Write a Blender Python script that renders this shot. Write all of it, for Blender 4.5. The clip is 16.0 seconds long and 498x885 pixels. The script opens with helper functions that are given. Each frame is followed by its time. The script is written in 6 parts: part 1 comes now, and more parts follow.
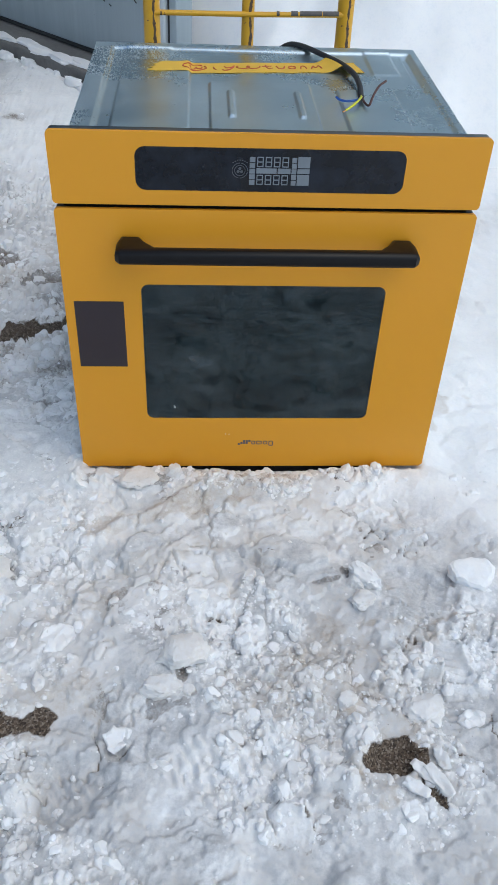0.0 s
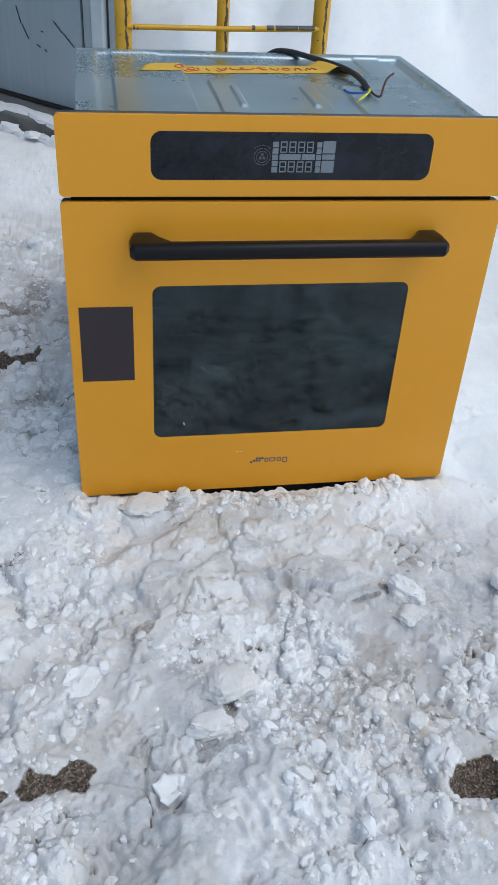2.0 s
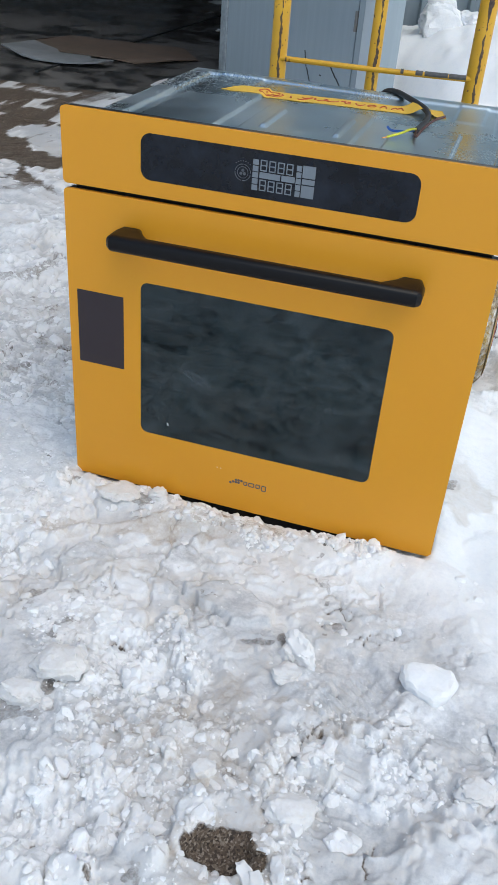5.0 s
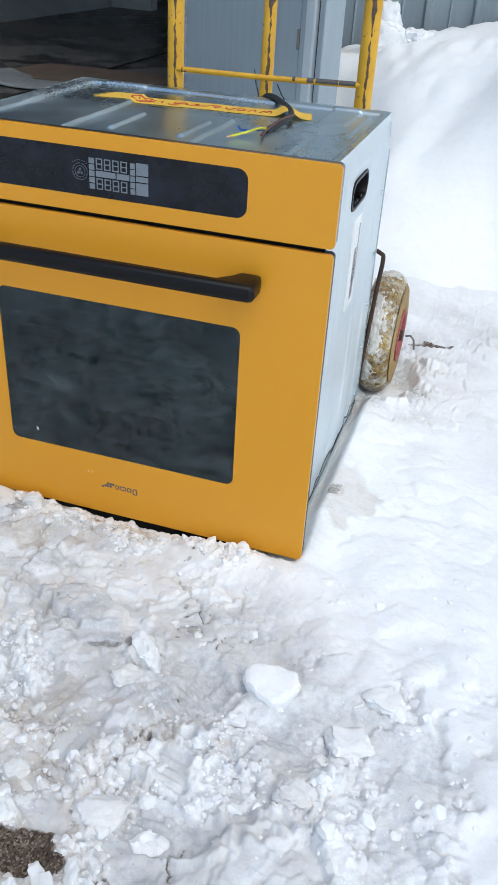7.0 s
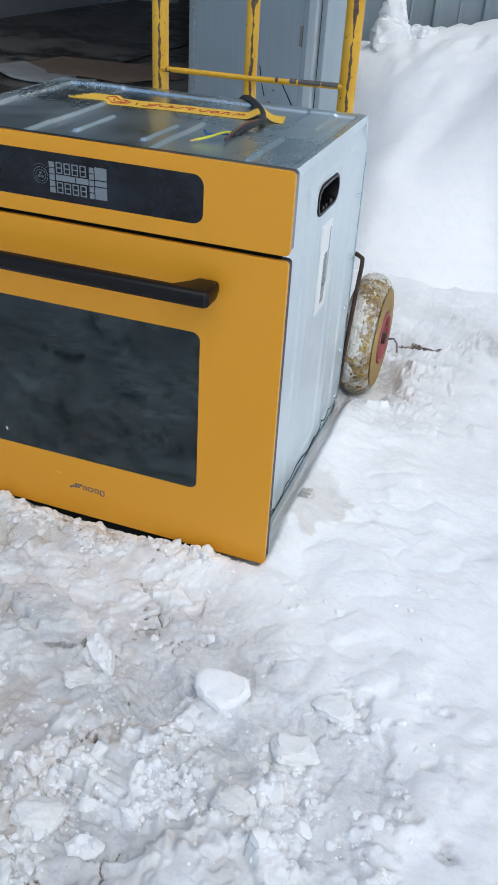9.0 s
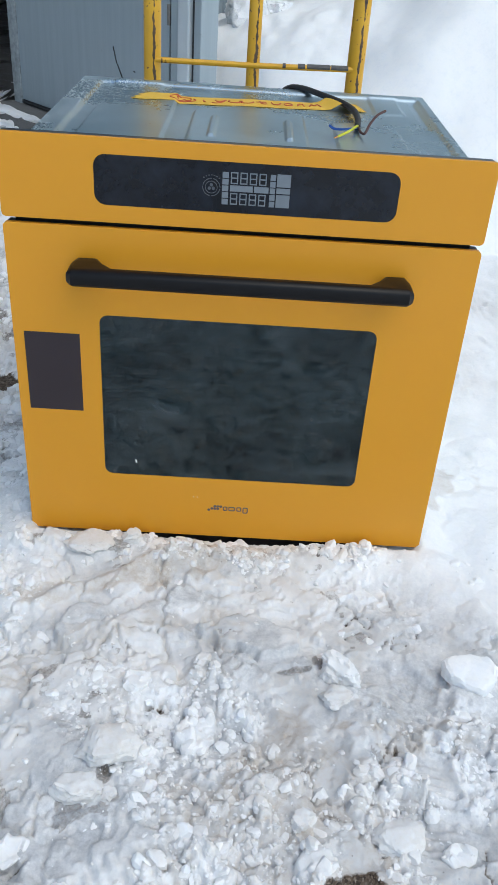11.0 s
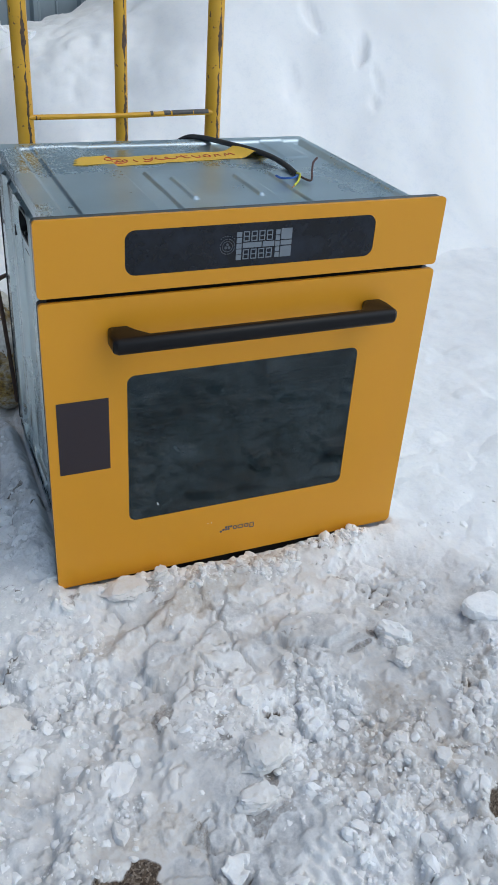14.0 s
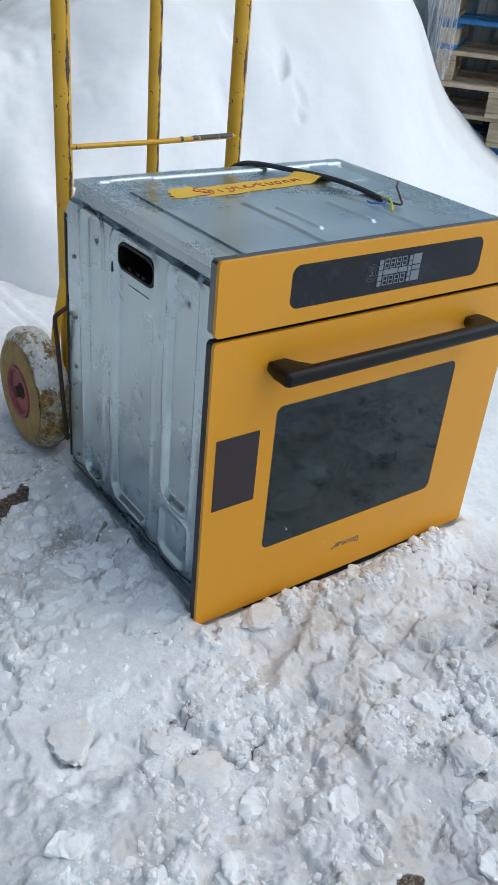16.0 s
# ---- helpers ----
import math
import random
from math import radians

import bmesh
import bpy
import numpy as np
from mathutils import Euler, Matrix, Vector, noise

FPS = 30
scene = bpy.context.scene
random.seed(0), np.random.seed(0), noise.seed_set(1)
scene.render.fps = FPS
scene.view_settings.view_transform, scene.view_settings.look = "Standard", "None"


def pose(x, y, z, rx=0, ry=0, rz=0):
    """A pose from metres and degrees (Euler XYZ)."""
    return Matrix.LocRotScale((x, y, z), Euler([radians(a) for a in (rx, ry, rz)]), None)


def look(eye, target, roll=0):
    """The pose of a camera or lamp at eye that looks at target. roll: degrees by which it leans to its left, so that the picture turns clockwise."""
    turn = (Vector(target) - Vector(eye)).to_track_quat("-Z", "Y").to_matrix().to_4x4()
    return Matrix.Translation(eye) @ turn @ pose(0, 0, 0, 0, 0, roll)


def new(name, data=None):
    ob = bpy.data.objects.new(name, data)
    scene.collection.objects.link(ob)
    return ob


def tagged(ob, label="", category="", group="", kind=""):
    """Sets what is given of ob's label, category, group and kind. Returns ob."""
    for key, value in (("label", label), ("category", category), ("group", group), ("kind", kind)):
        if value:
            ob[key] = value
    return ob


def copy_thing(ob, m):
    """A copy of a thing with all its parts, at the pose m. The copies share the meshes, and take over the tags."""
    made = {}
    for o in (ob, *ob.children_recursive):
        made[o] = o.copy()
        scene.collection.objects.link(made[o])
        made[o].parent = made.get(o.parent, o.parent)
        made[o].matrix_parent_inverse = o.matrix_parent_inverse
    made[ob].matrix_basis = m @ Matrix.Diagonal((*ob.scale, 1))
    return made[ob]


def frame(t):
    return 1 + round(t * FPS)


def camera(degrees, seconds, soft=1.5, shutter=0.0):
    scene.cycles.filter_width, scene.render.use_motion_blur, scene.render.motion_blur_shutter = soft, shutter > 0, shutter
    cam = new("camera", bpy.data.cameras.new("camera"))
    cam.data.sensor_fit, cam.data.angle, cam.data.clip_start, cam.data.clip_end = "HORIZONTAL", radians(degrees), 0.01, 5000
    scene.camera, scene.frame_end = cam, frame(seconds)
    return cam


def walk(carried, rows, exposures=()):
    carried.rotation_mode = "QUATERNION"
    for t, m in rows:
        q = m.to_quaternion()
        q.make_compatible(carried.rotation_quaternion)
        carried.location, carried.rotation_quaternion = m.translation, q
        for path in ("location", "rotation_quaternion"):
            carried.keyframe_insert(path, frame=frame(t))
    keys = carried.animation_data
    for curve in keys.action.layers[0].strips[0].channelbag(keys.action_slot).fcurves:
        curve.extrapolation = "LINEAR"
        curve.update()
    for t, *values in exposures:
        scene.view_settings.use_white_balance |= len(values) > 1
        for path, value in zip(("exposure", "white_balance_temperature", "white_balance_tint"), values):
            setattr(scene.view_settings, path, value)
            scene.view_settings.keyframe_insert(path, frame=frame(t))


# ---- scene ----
cam = camera(32.7, 16.0)
PATH = [
    (0, (-0.095, -1.115, 0.999), (0.019, 0.408, -0.292), 2.8),
    (0.5, (-0.159, -1.158, 0.992), (0.084, 0.365, -0.281), 4.9),
    (1, (-0.198, -1.126, 0.949), (0.072, 0.413, -0.3), 4.3),
    (1.5, (-0.23, -1.087, 0.86), (0.064, 0.488, -0.336), 3.8),
    (2, (-0.247, -1.072, 0.866), (0.07, 0.527, -0.292), 3.8),
    (2.5, (-0.221, -1.077, 0.869), (0.108, 0.546, -0.252), 4.0),
    (3, (-0.128, -1.057, 0.861), (0.032, 0.603, -0.243), 3.2),
    (3.2, (-0.058, -1.046, 0.849), (-0.001, 0.623, -0.252), 2.2),
    (5.3, (0.309, -1.052, 0.844), (-0.134, 0.563, -0.249), 4.9),
    (5.5, (0.335, -1.045, 0.847), (-0.114, 0.572, -0.242), 4.7),
    (6, (0.39, -1.038, 0.84), (-0.071, 0.589, -0.229), 3.9),
    (6.5, (0.422, -1.026, 0.831), (-0.043, 0.606, -0.226), 3.7),
    (7, (0.494, -0.993, 0.822), (0.019, 0.645, -0.224), 3.6),
    (7.5, (0.577, -0.956, 0.82), (-0.065, 0.623, -0.227), 1.3),
    (8, (0.665, -0.913, 0.82), (-0.106, 0.61, -0.222), 0.9),
    (8.2, (0.679, -0.904, 0.824), (-0.082, 0.619, -0.225), 1.3),
    (10.3, (0.168, -1.069, 0.848), (0.125, 0.625, -0.214), 4.3),
    (10.5, (0.109, -1.063, 0.847), (0.078, 0.624, -0.226), 4.0),
    (11, (0.004, -1.024, 0.835), (0.038, 0.657, -0.248), 4.0),
    (11.5, (-0.055, -1.001, 0.846), (0.101, 0.667, -0.246), 4.7),
    (12, (-0.082, -0.999, 0.84), (0.12, 0.66, -0.258), 4.7),
    (12.5, (-0.174, -1.001, 0.821), (0.132, 0.649, -0.267), 5.3),
    (13, (-0.26, -1.019, 0.868), (0.18, 0.617, -0.195), 6.3),
    (13.5, (-0.324, -1.026, 0.877), (0.222, 0.586, -0.173), 6.0),
    (14, (-0.457, -1.028, 0.917), (0.247, 0.52, -0.137), 4.1),
    (14.5, (-0.554, -0.971, 0.919), (0.268, 0.52, -0.131), 6.4),
    (15, (-0.677, -0.874, 0.926), (0.285, 0.545, -0.104), 6.6),
    (15.5, (-0.792, -0.831, 0.912), (0.245, 0.54, -0.11), 5.5),
    (16, (-0.86, -0.812, 0.926), (0.196, 0.545, -0.095), 5.6),
]
EXPOSURES = [(0.0, 0.36, 6400, 1), (0.5, 0.27, 6450, 1), (1.0, 0.31, 6400, 1), (3.0, 0.29, 6350, 1), (5.5, 0.53, 6500, 1.5), (6.5, 0.5, 6450, 1.5), (7.5, 0.67, 6550, 1.5), (8.0, 0.560, 6500, 2), (10.5, 0.34, 6450, 1), (11.0, 0.5, 6450, 0), (11.5, 0.49, 6400, 0), (12.0, 0.63, 6450, 0), (12.5, 0.3, 6350, 0.5), (13.5, 0.23, 6350, 0.5), (14.5, 0.23, 6400, 0.5), (16.0, 0.370, 6450, 0)]
walk(cam, [(t, look(eye, target, roll)) for t, eye, target, roll in PATH], EXPOSURES)


# ---- world, sun and exposure ----
world = bpy.data.worlds.new("overcast_sky")
scene.world = world
world.use_nodes = True
wn = world.node_tree.nodes
wl = world.node_tree.links
sky = wn.new("ShaderNodeTexSky")
sky.sky_type = "NISHITA"
sky.sun_disc = False
sky.sun_elevation = radians(63)
sky.sun_rotation = radians(128)
sky.air_density, sky.dust_density, sky.ozone_density = 1.0, 2.5, 1.5
wn["Background"].inputs["Strength"].default_value = 0.15
wl.new(sky.outputs["Color"], wn["Background"].inputs["Color"])

sun_data = bpy.data.lights.new("sun", "SUN")
sun_data.energy, sun_data.angle, sun_data.color = 0.5, radians(90), (1.0, 0.97, 0.93)
sun = new("sun", sun_data)
sun.matrix_world = look((2.9, -2.2, 4.9), (0, 0, 0))


# ---- materials ----
def material(name, base, rough=0.5, metal=0.0, spec=0.5):
    """A Principled material; gives the material, its nodes, its links and the shader."""
    m = bpy.data.materials.new(name)
    m.use_nodes = True
    n, l = m.node_tree.nodes, m.node_tree.links
    p = n["Principled BSDF"]
    p.inputs["Base Color"].default_value = (*base, 1)
    p.inputs["Roughness"].default_value = rough
    p.inputs["Metallic"].default_value = metal
    p.inputs["Specular IOR Level"].default_value = spec
    return m, n, l, p


def coords(n, l, scale=(1, 1, 1)):
    c, mp = n.new("ShaderNodeTexCoord"), n.new("ShaderNodeMapping")
    mp.inputs["Scale"].default_value = scale
    l.new(c.outputs["Object"], mp.inputs["Vector"])
    return mp.outputs["Vector"]


def noise_tex(n, l, vec, scale, detail=4.0, rough=0.55):
    t = n.new("ShaderNodeTexNoise")
    t.inputs["Scale"].default_value, t.inputs["Detail"].default_value, t.inputs["Roughness"].default_value = scale, detail, rough
    l.new(vec, t.inputs["Vector"])
    return t.outputs["Fac"]


def ramp(n, l, fac, stops):
    r = n.new("ShaderNodeValToRGB")
    e = r.color_ramp.elements
    while len(e) < len(stops):
        e.new(0.5)
    for i, (pos, col) in enumerate(stops):
        e[i].position = pos
        e[i].color = (*col, 1) if len(col) == 3 else col
    l.new(fac, r.inputs["Fac"])
    return r.outputs["Color"]


def grey(v):
    return (v, v, v)


def mix(n, l, fac, a, b, blend="MIX"):
    m = n.new("ShaderNodeMix")
    m.data_type, m.blend_type = "RGBA", blend
    for sock, v in ((m.inputs[0], fac), (m.inputs[6], a), (m.inputs[7], b)):
        if isinstance(v, (int, float)):
            sock.default_value = v
        elif isinstance(v, tuple):
            sock.default_value = (*v, 1)
        else:
            l.new(v, sock)
    return m.outputs[2]


def math_node(n, l, op, a, b=0.0):
    m = n.new("ShaderNodeMath")
    m.operation = op
    m.use_clamp = op in ("ADD", "MULTIPLY", "SUBTRACT")
    for sock, v in ((m.inputs[0], a), (m.inputs[1], b)):
        if isinstance(v, (int, float)):
            sock.default_value = v
        else:
            l.new(v, sock)
    return m.outputs[0]


def bump(n, l, p, height, strength, distance):
    b = n.new("ShaderNodeBump")
    b.inputs["Strength"].default_value, b.inputs["Distance"].default_value = strength, distance
    l.new(height, b.inputs["Height"])
    l.new(b.outputs["Normal"], p.inputs["Normal"])
    return b


def plain(name, base, rough=0.5, metal=0.0, var=0.15, scale=40.0, bump_mm=0.2, spec=0.5):
    """A surface with mottled colour, mottled gloss and fine relief."""
    m, n, l, p = material(name, base, rough, metal, spec)
    v = coords(n, l)
    big, fine = noise_tex(n, l, v, scale * 0.15), noise_tex(n, l, v, scale)
    both = mix(n, l, 0.5, big, fine)
    lo, hi = tuple(c * (1 - var) for c in base), tuple(min(1, c * (1 + var)) for c in base)
    l.new(ramp(n, l, both, [(0.3, lo), (0.7, hi)]), p.inputs["Base Color"])
    l.new(ramp(n, l, both, [(0.3, grey(max(0.02, rough - 0.08))), (0.7, grey(min(1, rough + 0.08)))]), p.inputs["Roughness"])
    if bump_mm:
        bump(n, l, p, fine, 0.4, bump_mm * 0.001)
    return m


def snow_material(name, relief, clean=1.0):
    m, n, l, p = material(name, (0.85, 0.87, 0.9), 0.75, spec=0.25)
    v = coords(n, l)
    at = n.new("ShaderNodeAttribute")
    at.attribute_name = "dirt"
    sep = n.new("ShaderNodeSeparateColor")
    l.new(at.outputs["Color"], sep.inputs[0])
    big, mid, fine = noise_tex(n, l, v, 5, 5), noise_tex(n, l, v, 30, 7, 0.68), noise_tex(n, l, v, 150, 6, 0.8)
    white = ramp(n, l, mix(n, l, 0.5, mid, fine), [(0.28, tuple(c * clean for c in (0.74, 0.76, 0.795))), (0.5, tuple(c * clean for c in (0.825, 0.83, 0.845))), (0.72, tuple(c * clean for c in (0.855, 0.85, 0.845)))])
    # thin brownish slush stains, also painted along the crack lines
    stain = math_node(n, l, "MULTIPLY", sep.outputs[0], ramp(n, l, mix(n, l, 0.5, mid, fine), [(0.30, grey(0.15)), (0.62, grey(1.0))]))
    col = mix(n, l, stain, white, (0.40, 0.335, 0.27))
    # glassy grey ice, and shade painted into the crust hollows
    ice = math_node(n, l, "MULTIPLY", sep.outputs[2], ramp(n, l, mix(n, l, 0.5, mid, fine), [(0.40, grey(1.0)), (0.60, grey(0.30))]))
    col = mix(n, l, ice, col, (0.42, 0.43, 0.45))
    # bare brown grit, also the painted shade of cracks and pits
    peb = n.new("ShaderNodeTexVoronoi")
    peb.inputs["Scale"].default_value = 420
    l.new(v, peb.inputs["Vector"])
    grav = ramp(n, l, peb.outputs["Color"], [(0.1, (0.030, 0.022, 0.017)), (0.6, (0.110, 0.080, 0.058)), (0.97, (0.27, 0.23, 0.19))])
    speck = math_node(n, l, "MULTIPLY", math_node(n, l, "SUBTRACT", mix(n, l, 0.4, fine, mid), 0.40), 3.2)
    edge = math_node(n, l, "MULTIPLY", math_node(n, l, "ADD", sep.outputs[1], speck), math_node(n, l, "MULTIPLY", sep.outputs[1], 1.5))
    mask = ramp(n, l, edge, [(0.24, grey(0.0)), (0.42, grey(0.45)), (0.85, grey(1.0))])
    col = mix(n, l, mask, col, grav)
    # dark grit lying on the snow
    grit = n.new("ShaderNodeTexVoronoi")
    grit.inputs["Scale"].default_value = 85
    l.new(v, grit.inputs["Vector"])
    spot = ramp(n, l, grit.outputs["Distance"], [(0.05, grey(1.0)), (0.11, grey(0.0))])
    spot = math_node(n, l, "MULTIPLY", spot, math_node(n, l, "MULTIPLY", sep.outputs[0], ramp(n, l, big, [(0.5, grey(0.0)), (0.6, grey(0.9))])))
    col = mix(n, l, spot, col, (0.16, 0.14, 0.12))
    l.new(col, p.inputs["Base Color"])
    l.new(ramp(n, l, ice, [(0.2, grey(0.8)), (0.9, grey(0.42))]), p.inputs["Roughness"])
    p.inputs["Subsurface Weight"].default_value = 0.15
    p.inputs["Subsurface Radius"].default_value = (0.012, 0.014, 0.017)
    p.inputs["Subsurface Scale"].default_value = 0.18
    # grains: crisp where the snow is broken, faint where it lies smooth
    grain = n.new("ShaderNodeTexVoronoi")
    grain.inputs["Scale"].default_value = 210
    l.new(v, grain.inputs["Vector"])
    rough = math_node(n, l, "ADD", math_node(n, l, "MULTIPLY", at.outputs["Alpha"], 0.7), 0.3)
    body = mix(n, l, 0.4, mix(n, l, 0.6, mid, fine), grain.outputs["Distance"])
    bump(n, l, p, math_node(n, l, "MULTIPLY", body, rough), relief, 0.006)
    return m


def galvanised(name, base, rough, frost=False, haze=False):
    """Zinc-coated sheet with faint spangle; frost adds dried white smears and scuffs."""
    m, n, l, p = material(name, base, rough, 1.0)
    v = coords(n, l)
    big, fine = noise_tex(n, l, v, 6, 4, 0.55), noise_tex(n, l, v, 130, 3)
    col = ramp(n, l, mix(n, l, 0.06, big, fine), [(0.3, tuple(c * 0.88 for c in base)), (0.7, tuple(min(1, c * 1.08) for c in base))])
    l.new(col, p.inputs["Base Color"])
    r = ramp(n, l, mix(n, l, 0.1, big, fine), [(0.35, grey(rough - 0.04)), (0.65, grey(rough + 0.08))])
    l.new(r, p.inputs["Roughness"])
    bump(n, l, p, big, 0.05, 0.004)
    if frost:
        sm = noise_tex(n, l, coords(n, l, (1.0, 0.35, 1.0)), 330, 8, 0.85)
        where = noise_tex(n, l, v, 7, 6, 0.65)
        sep = n.new("ShaderNodeSeparateXYZ")
        l.new(v, sep.inputs[0])
        rim = ramp(n, l, math_node(n, l, "MULTIPLY", math_node(n, l, "ADD", sep.outputs[0], 0.276), 1.8), [(0.0, grey(0.34)), (0.12, grey(0.13)), (0.45, grey(0.03)), (0.8, grey(0.0)), (0.92, grey(0.12)), (1.0, grey(0.02))])
        amount = math_node(n, l, "ADD", where, rim)
        msk = math_node(n, l, "MULTIPLY", ramp(n, l, sm, [(0.50, grey(0)), (0.62, grey(1))]), ramp(n, l, amount, [(0.52, grey(0.0)), (0.82, grey(0.75))]))
        l.new(math_node(n, l, "SUBTRACT", 1.0, msk), p.inputs["Metallic"])
        l.new(mix(n, l, msk, col, (0.70, 0.74, 0.77)), p.inputs["Base Color"])
        l.new(mix(n, l, msk, r, (0.7, 0.7, 0.7)), p.inputs["Roughness"])
    if haze:
        # a dried cloudy film; it also paints the lit side's brightness into the zinc
        cloud = mix(n, l, 0.4, noise_tex(n, l, v, 11, 5, 0.6), noise_tex(n, l, v, 70, 6, 0.7))
        msk = ramp(n, l, cloud, [(0.38, grey(0.12)), (0.62, grey(0.62))])
        l.new(math_node(n, l, "SUBTRACT", 1.0, msk), p.inputs["Metallic"])
        l.new(mix(n, l, msk, col, (0.74, 0.77, 0.79)), p.inputs["Base Color"])
        l.new(mix(n, l, msk, r, (0.6, 0.6, 0.6)), p.inputs["Roughness"])
    return m


def worn_yellow():
    """Chipped yellow enamel over rusty steel."""
    m, n, l, p = material("worn_yellow_paint", (0.62, 0.36, 0.02), 0.38)
    v = coords(n, l)
    big, mid, fine = noise_tex(n, l, v, 9, 4), noise_tex(n, l, coords(n, l, (1, 1, 0.25)), 60, 5, 0.65), noise_tex(n, l, v, 220, 4)
    paint = ramp(n, l, big, [(0.3, (0.58, 0.30, 0.014)), (0.7, (0.76, 0.43, 0.035))])
    rust = ramp(n, l, fine, [(0.3, (0.045, 0.028, 0.02)), (0.7, (0.13, 0.065, 0.035))])
    mask = ramp(n, l, mid, [(0.625, grey(0.0)), (0.66, grey(1.0))])
    l.new(mix(n, l, mask, paint, rust), p.inputs["Base Color"])
    l.new(ramp(n, l, mask, [(0, grey(0.36)), (1, grey(0.8))]), p.inputs["Roughness"])
    bump(n, l, p, mix(n, l, 0.8, fine, mask), 0.3, 0.001)
    return m


def worn_tube():
    """Yellow enamel tube whose front is rubbed to bare rusty metal along a ragged line."""
    m, n, l, p = material("worn_yellow_tube", (0.62, 0.36, 0.02), 0.36)
    v = coords(n, l)
    sep = n.new("ShaderNodeSeparateXYZ")
    l.new(v, sep.inputs[0])
    big, fine = noise_tex(n, l, v, 9, 4), noise_tex(n, l, v, 220, 4)
    wob, width = noise_tex(n, l, v, 30, 5, 0.7), noise_tex(n, l, v, 17, 4, 0.6)
    chips = noise_tex(n, l, v, 95, 5, 0.6)
    off = n.new("ShaderNodeMath")
    off.operation = "MULTIPLY_ADD"
    l.new(wob, off.inputs[0])
    off.inputs[1].default_value, off.inputs[2].default_value = -0.010, 0.0005
    dist = n.new("ShaderNodeMath")
    dist.operation = "ADD"
    l.new(sep.outputs[0], dist.inputs[0])
    l.new(off.outputs[0], dist.inputs[1])
    ab = n.new("ShaderNodeMath")
    ab.operation = "ABSOLUTE"
    l.new(dist.outputs[0], ab.inputs[0])
    half = ramp(n, l, width, [(0.38, grey(0.0)), (0.66, grey(0.0055))])
    line = math_node(n, l, "LESS_THAN", ab.outputs[0], half)
    mask = math_node(n, l, "ADD", math_node(n, l, "MULTIPLY", line, math_node(n, l, "LESS_THAN", sep.outputs[1], 0.0)), math_node(n, l, "GREATER_THAN", chips, 0.655))
    paint = ramp(n, l, big, [(0.3, (0.58, 0.30, 0.014)), (0.7, (0.76, 0.43, 0.035))])
    rust = ramp(n, l, fine, [(0.3, (0.05, 0.035, 0.03)), (0.7, (0.13, 0.08, 0.055))])
    l.new(mix(n, l, mask, paint, rust), p.inputs["Base Color"])
    l.new(ramp(n, l, mask, [(0, grey(0.34)), (1, grey(0.8))]), p.inputs["Roughness"])
    bump(n, l, p, mix(n, l, 0.8, fine, mask), 0.3, 0.001)
    return m


def painted_glass():
    m, n, l, p = material("yellow_painted_glass", (0.60, 0.28, 0.025), 0.3, spec=0.3)
    v = coords(n, l)
    big = noise_tex(n, l, v, 3, 3)
    l.new(ramp(n, l, big, [(0.3, (0.695, 0.307, 0.022)), (0.7, (0.715, 0.320, 0.025))]), p.inputs["Base Color"])
    l.new(ramp(n, l, noise_tex(n, l, v, 5, 3, 0.5), [(0.3, grey(0.30)), (0.7, grey(0.36))]), p.inputs["Roughness"])
    return m


def dark_glass(name, base, rough, smear=0.08):
    m, n, l, p = material(name, base, rough, 0.0, 0.32)
    v = coords(n, l)
    s = noise_tex(n, l, v, 24, 7, 0.65)
    # blotchy reflections painted into the glass colour
    l.new(ramp(n, l, s, [(0.36, tuple(c * 0.6 for c in base)), (0.5, tuple(c * 1.6 for c in base)), (0.68, tuple(c * 3 for c in base))]), p.inputs["Base Color"])
    l.new(ramp(n, l, s, [(0.35, grey(rough)), (0.7, grey(rough + smear))]), p.inputs["Roughness"])
    return m


def oven_pane():
    """Tinted see-through glass, with cloudy reflections of snow painted into its colour."""
    m, n, l, p = material("tinted_glass", (0.02, 0.024, 0.026), 0.03)
    v = coords(n, l, (1, 1, 1.6))
    warp = n.new("ShaderNodeTexNoise")
    warp.inputs["Scale"].default_value, warp.inputs["Detail"].default_value, warp.inputs["Roughness"].default_value, warp.inputs["Distortion"].default_value = 26, 10, 0.70, 1.4
    l.new(v, warp.inputs["Vector"])
    low = noise_tex(n, l, v, 6, 3, 0.5)
    f = mix(n, l, 0.35, warp.outputs["Fac"], low)
    l.new(ramp(n, l, f, [(0.37, (0.004, 0.007, 0.009)), (0.47, (0.018, 0.029, 0.033)), (0.56, (0.037, 0.054, 0.061)), (0.67, (0.072, 0.094, 0.108))]), p.inputs["Base Color"])
    tr, mx = n.new("ShaderNodeBsdfTransparent"), n.new("ShaderNodeMixShader")
    tr.inputs["Color"].default_value = (0.5, 0.54, 0.55, 1)
    mx.inputs[0].default_value = 0.72
    l.new(tr.outputs[0], mx.inputs[1])
    l.new(p.outputs[0], mx.inputs[2])
    l.new(mx.outputs[0], n["Material Output"].inputs["Surface"])
    return m


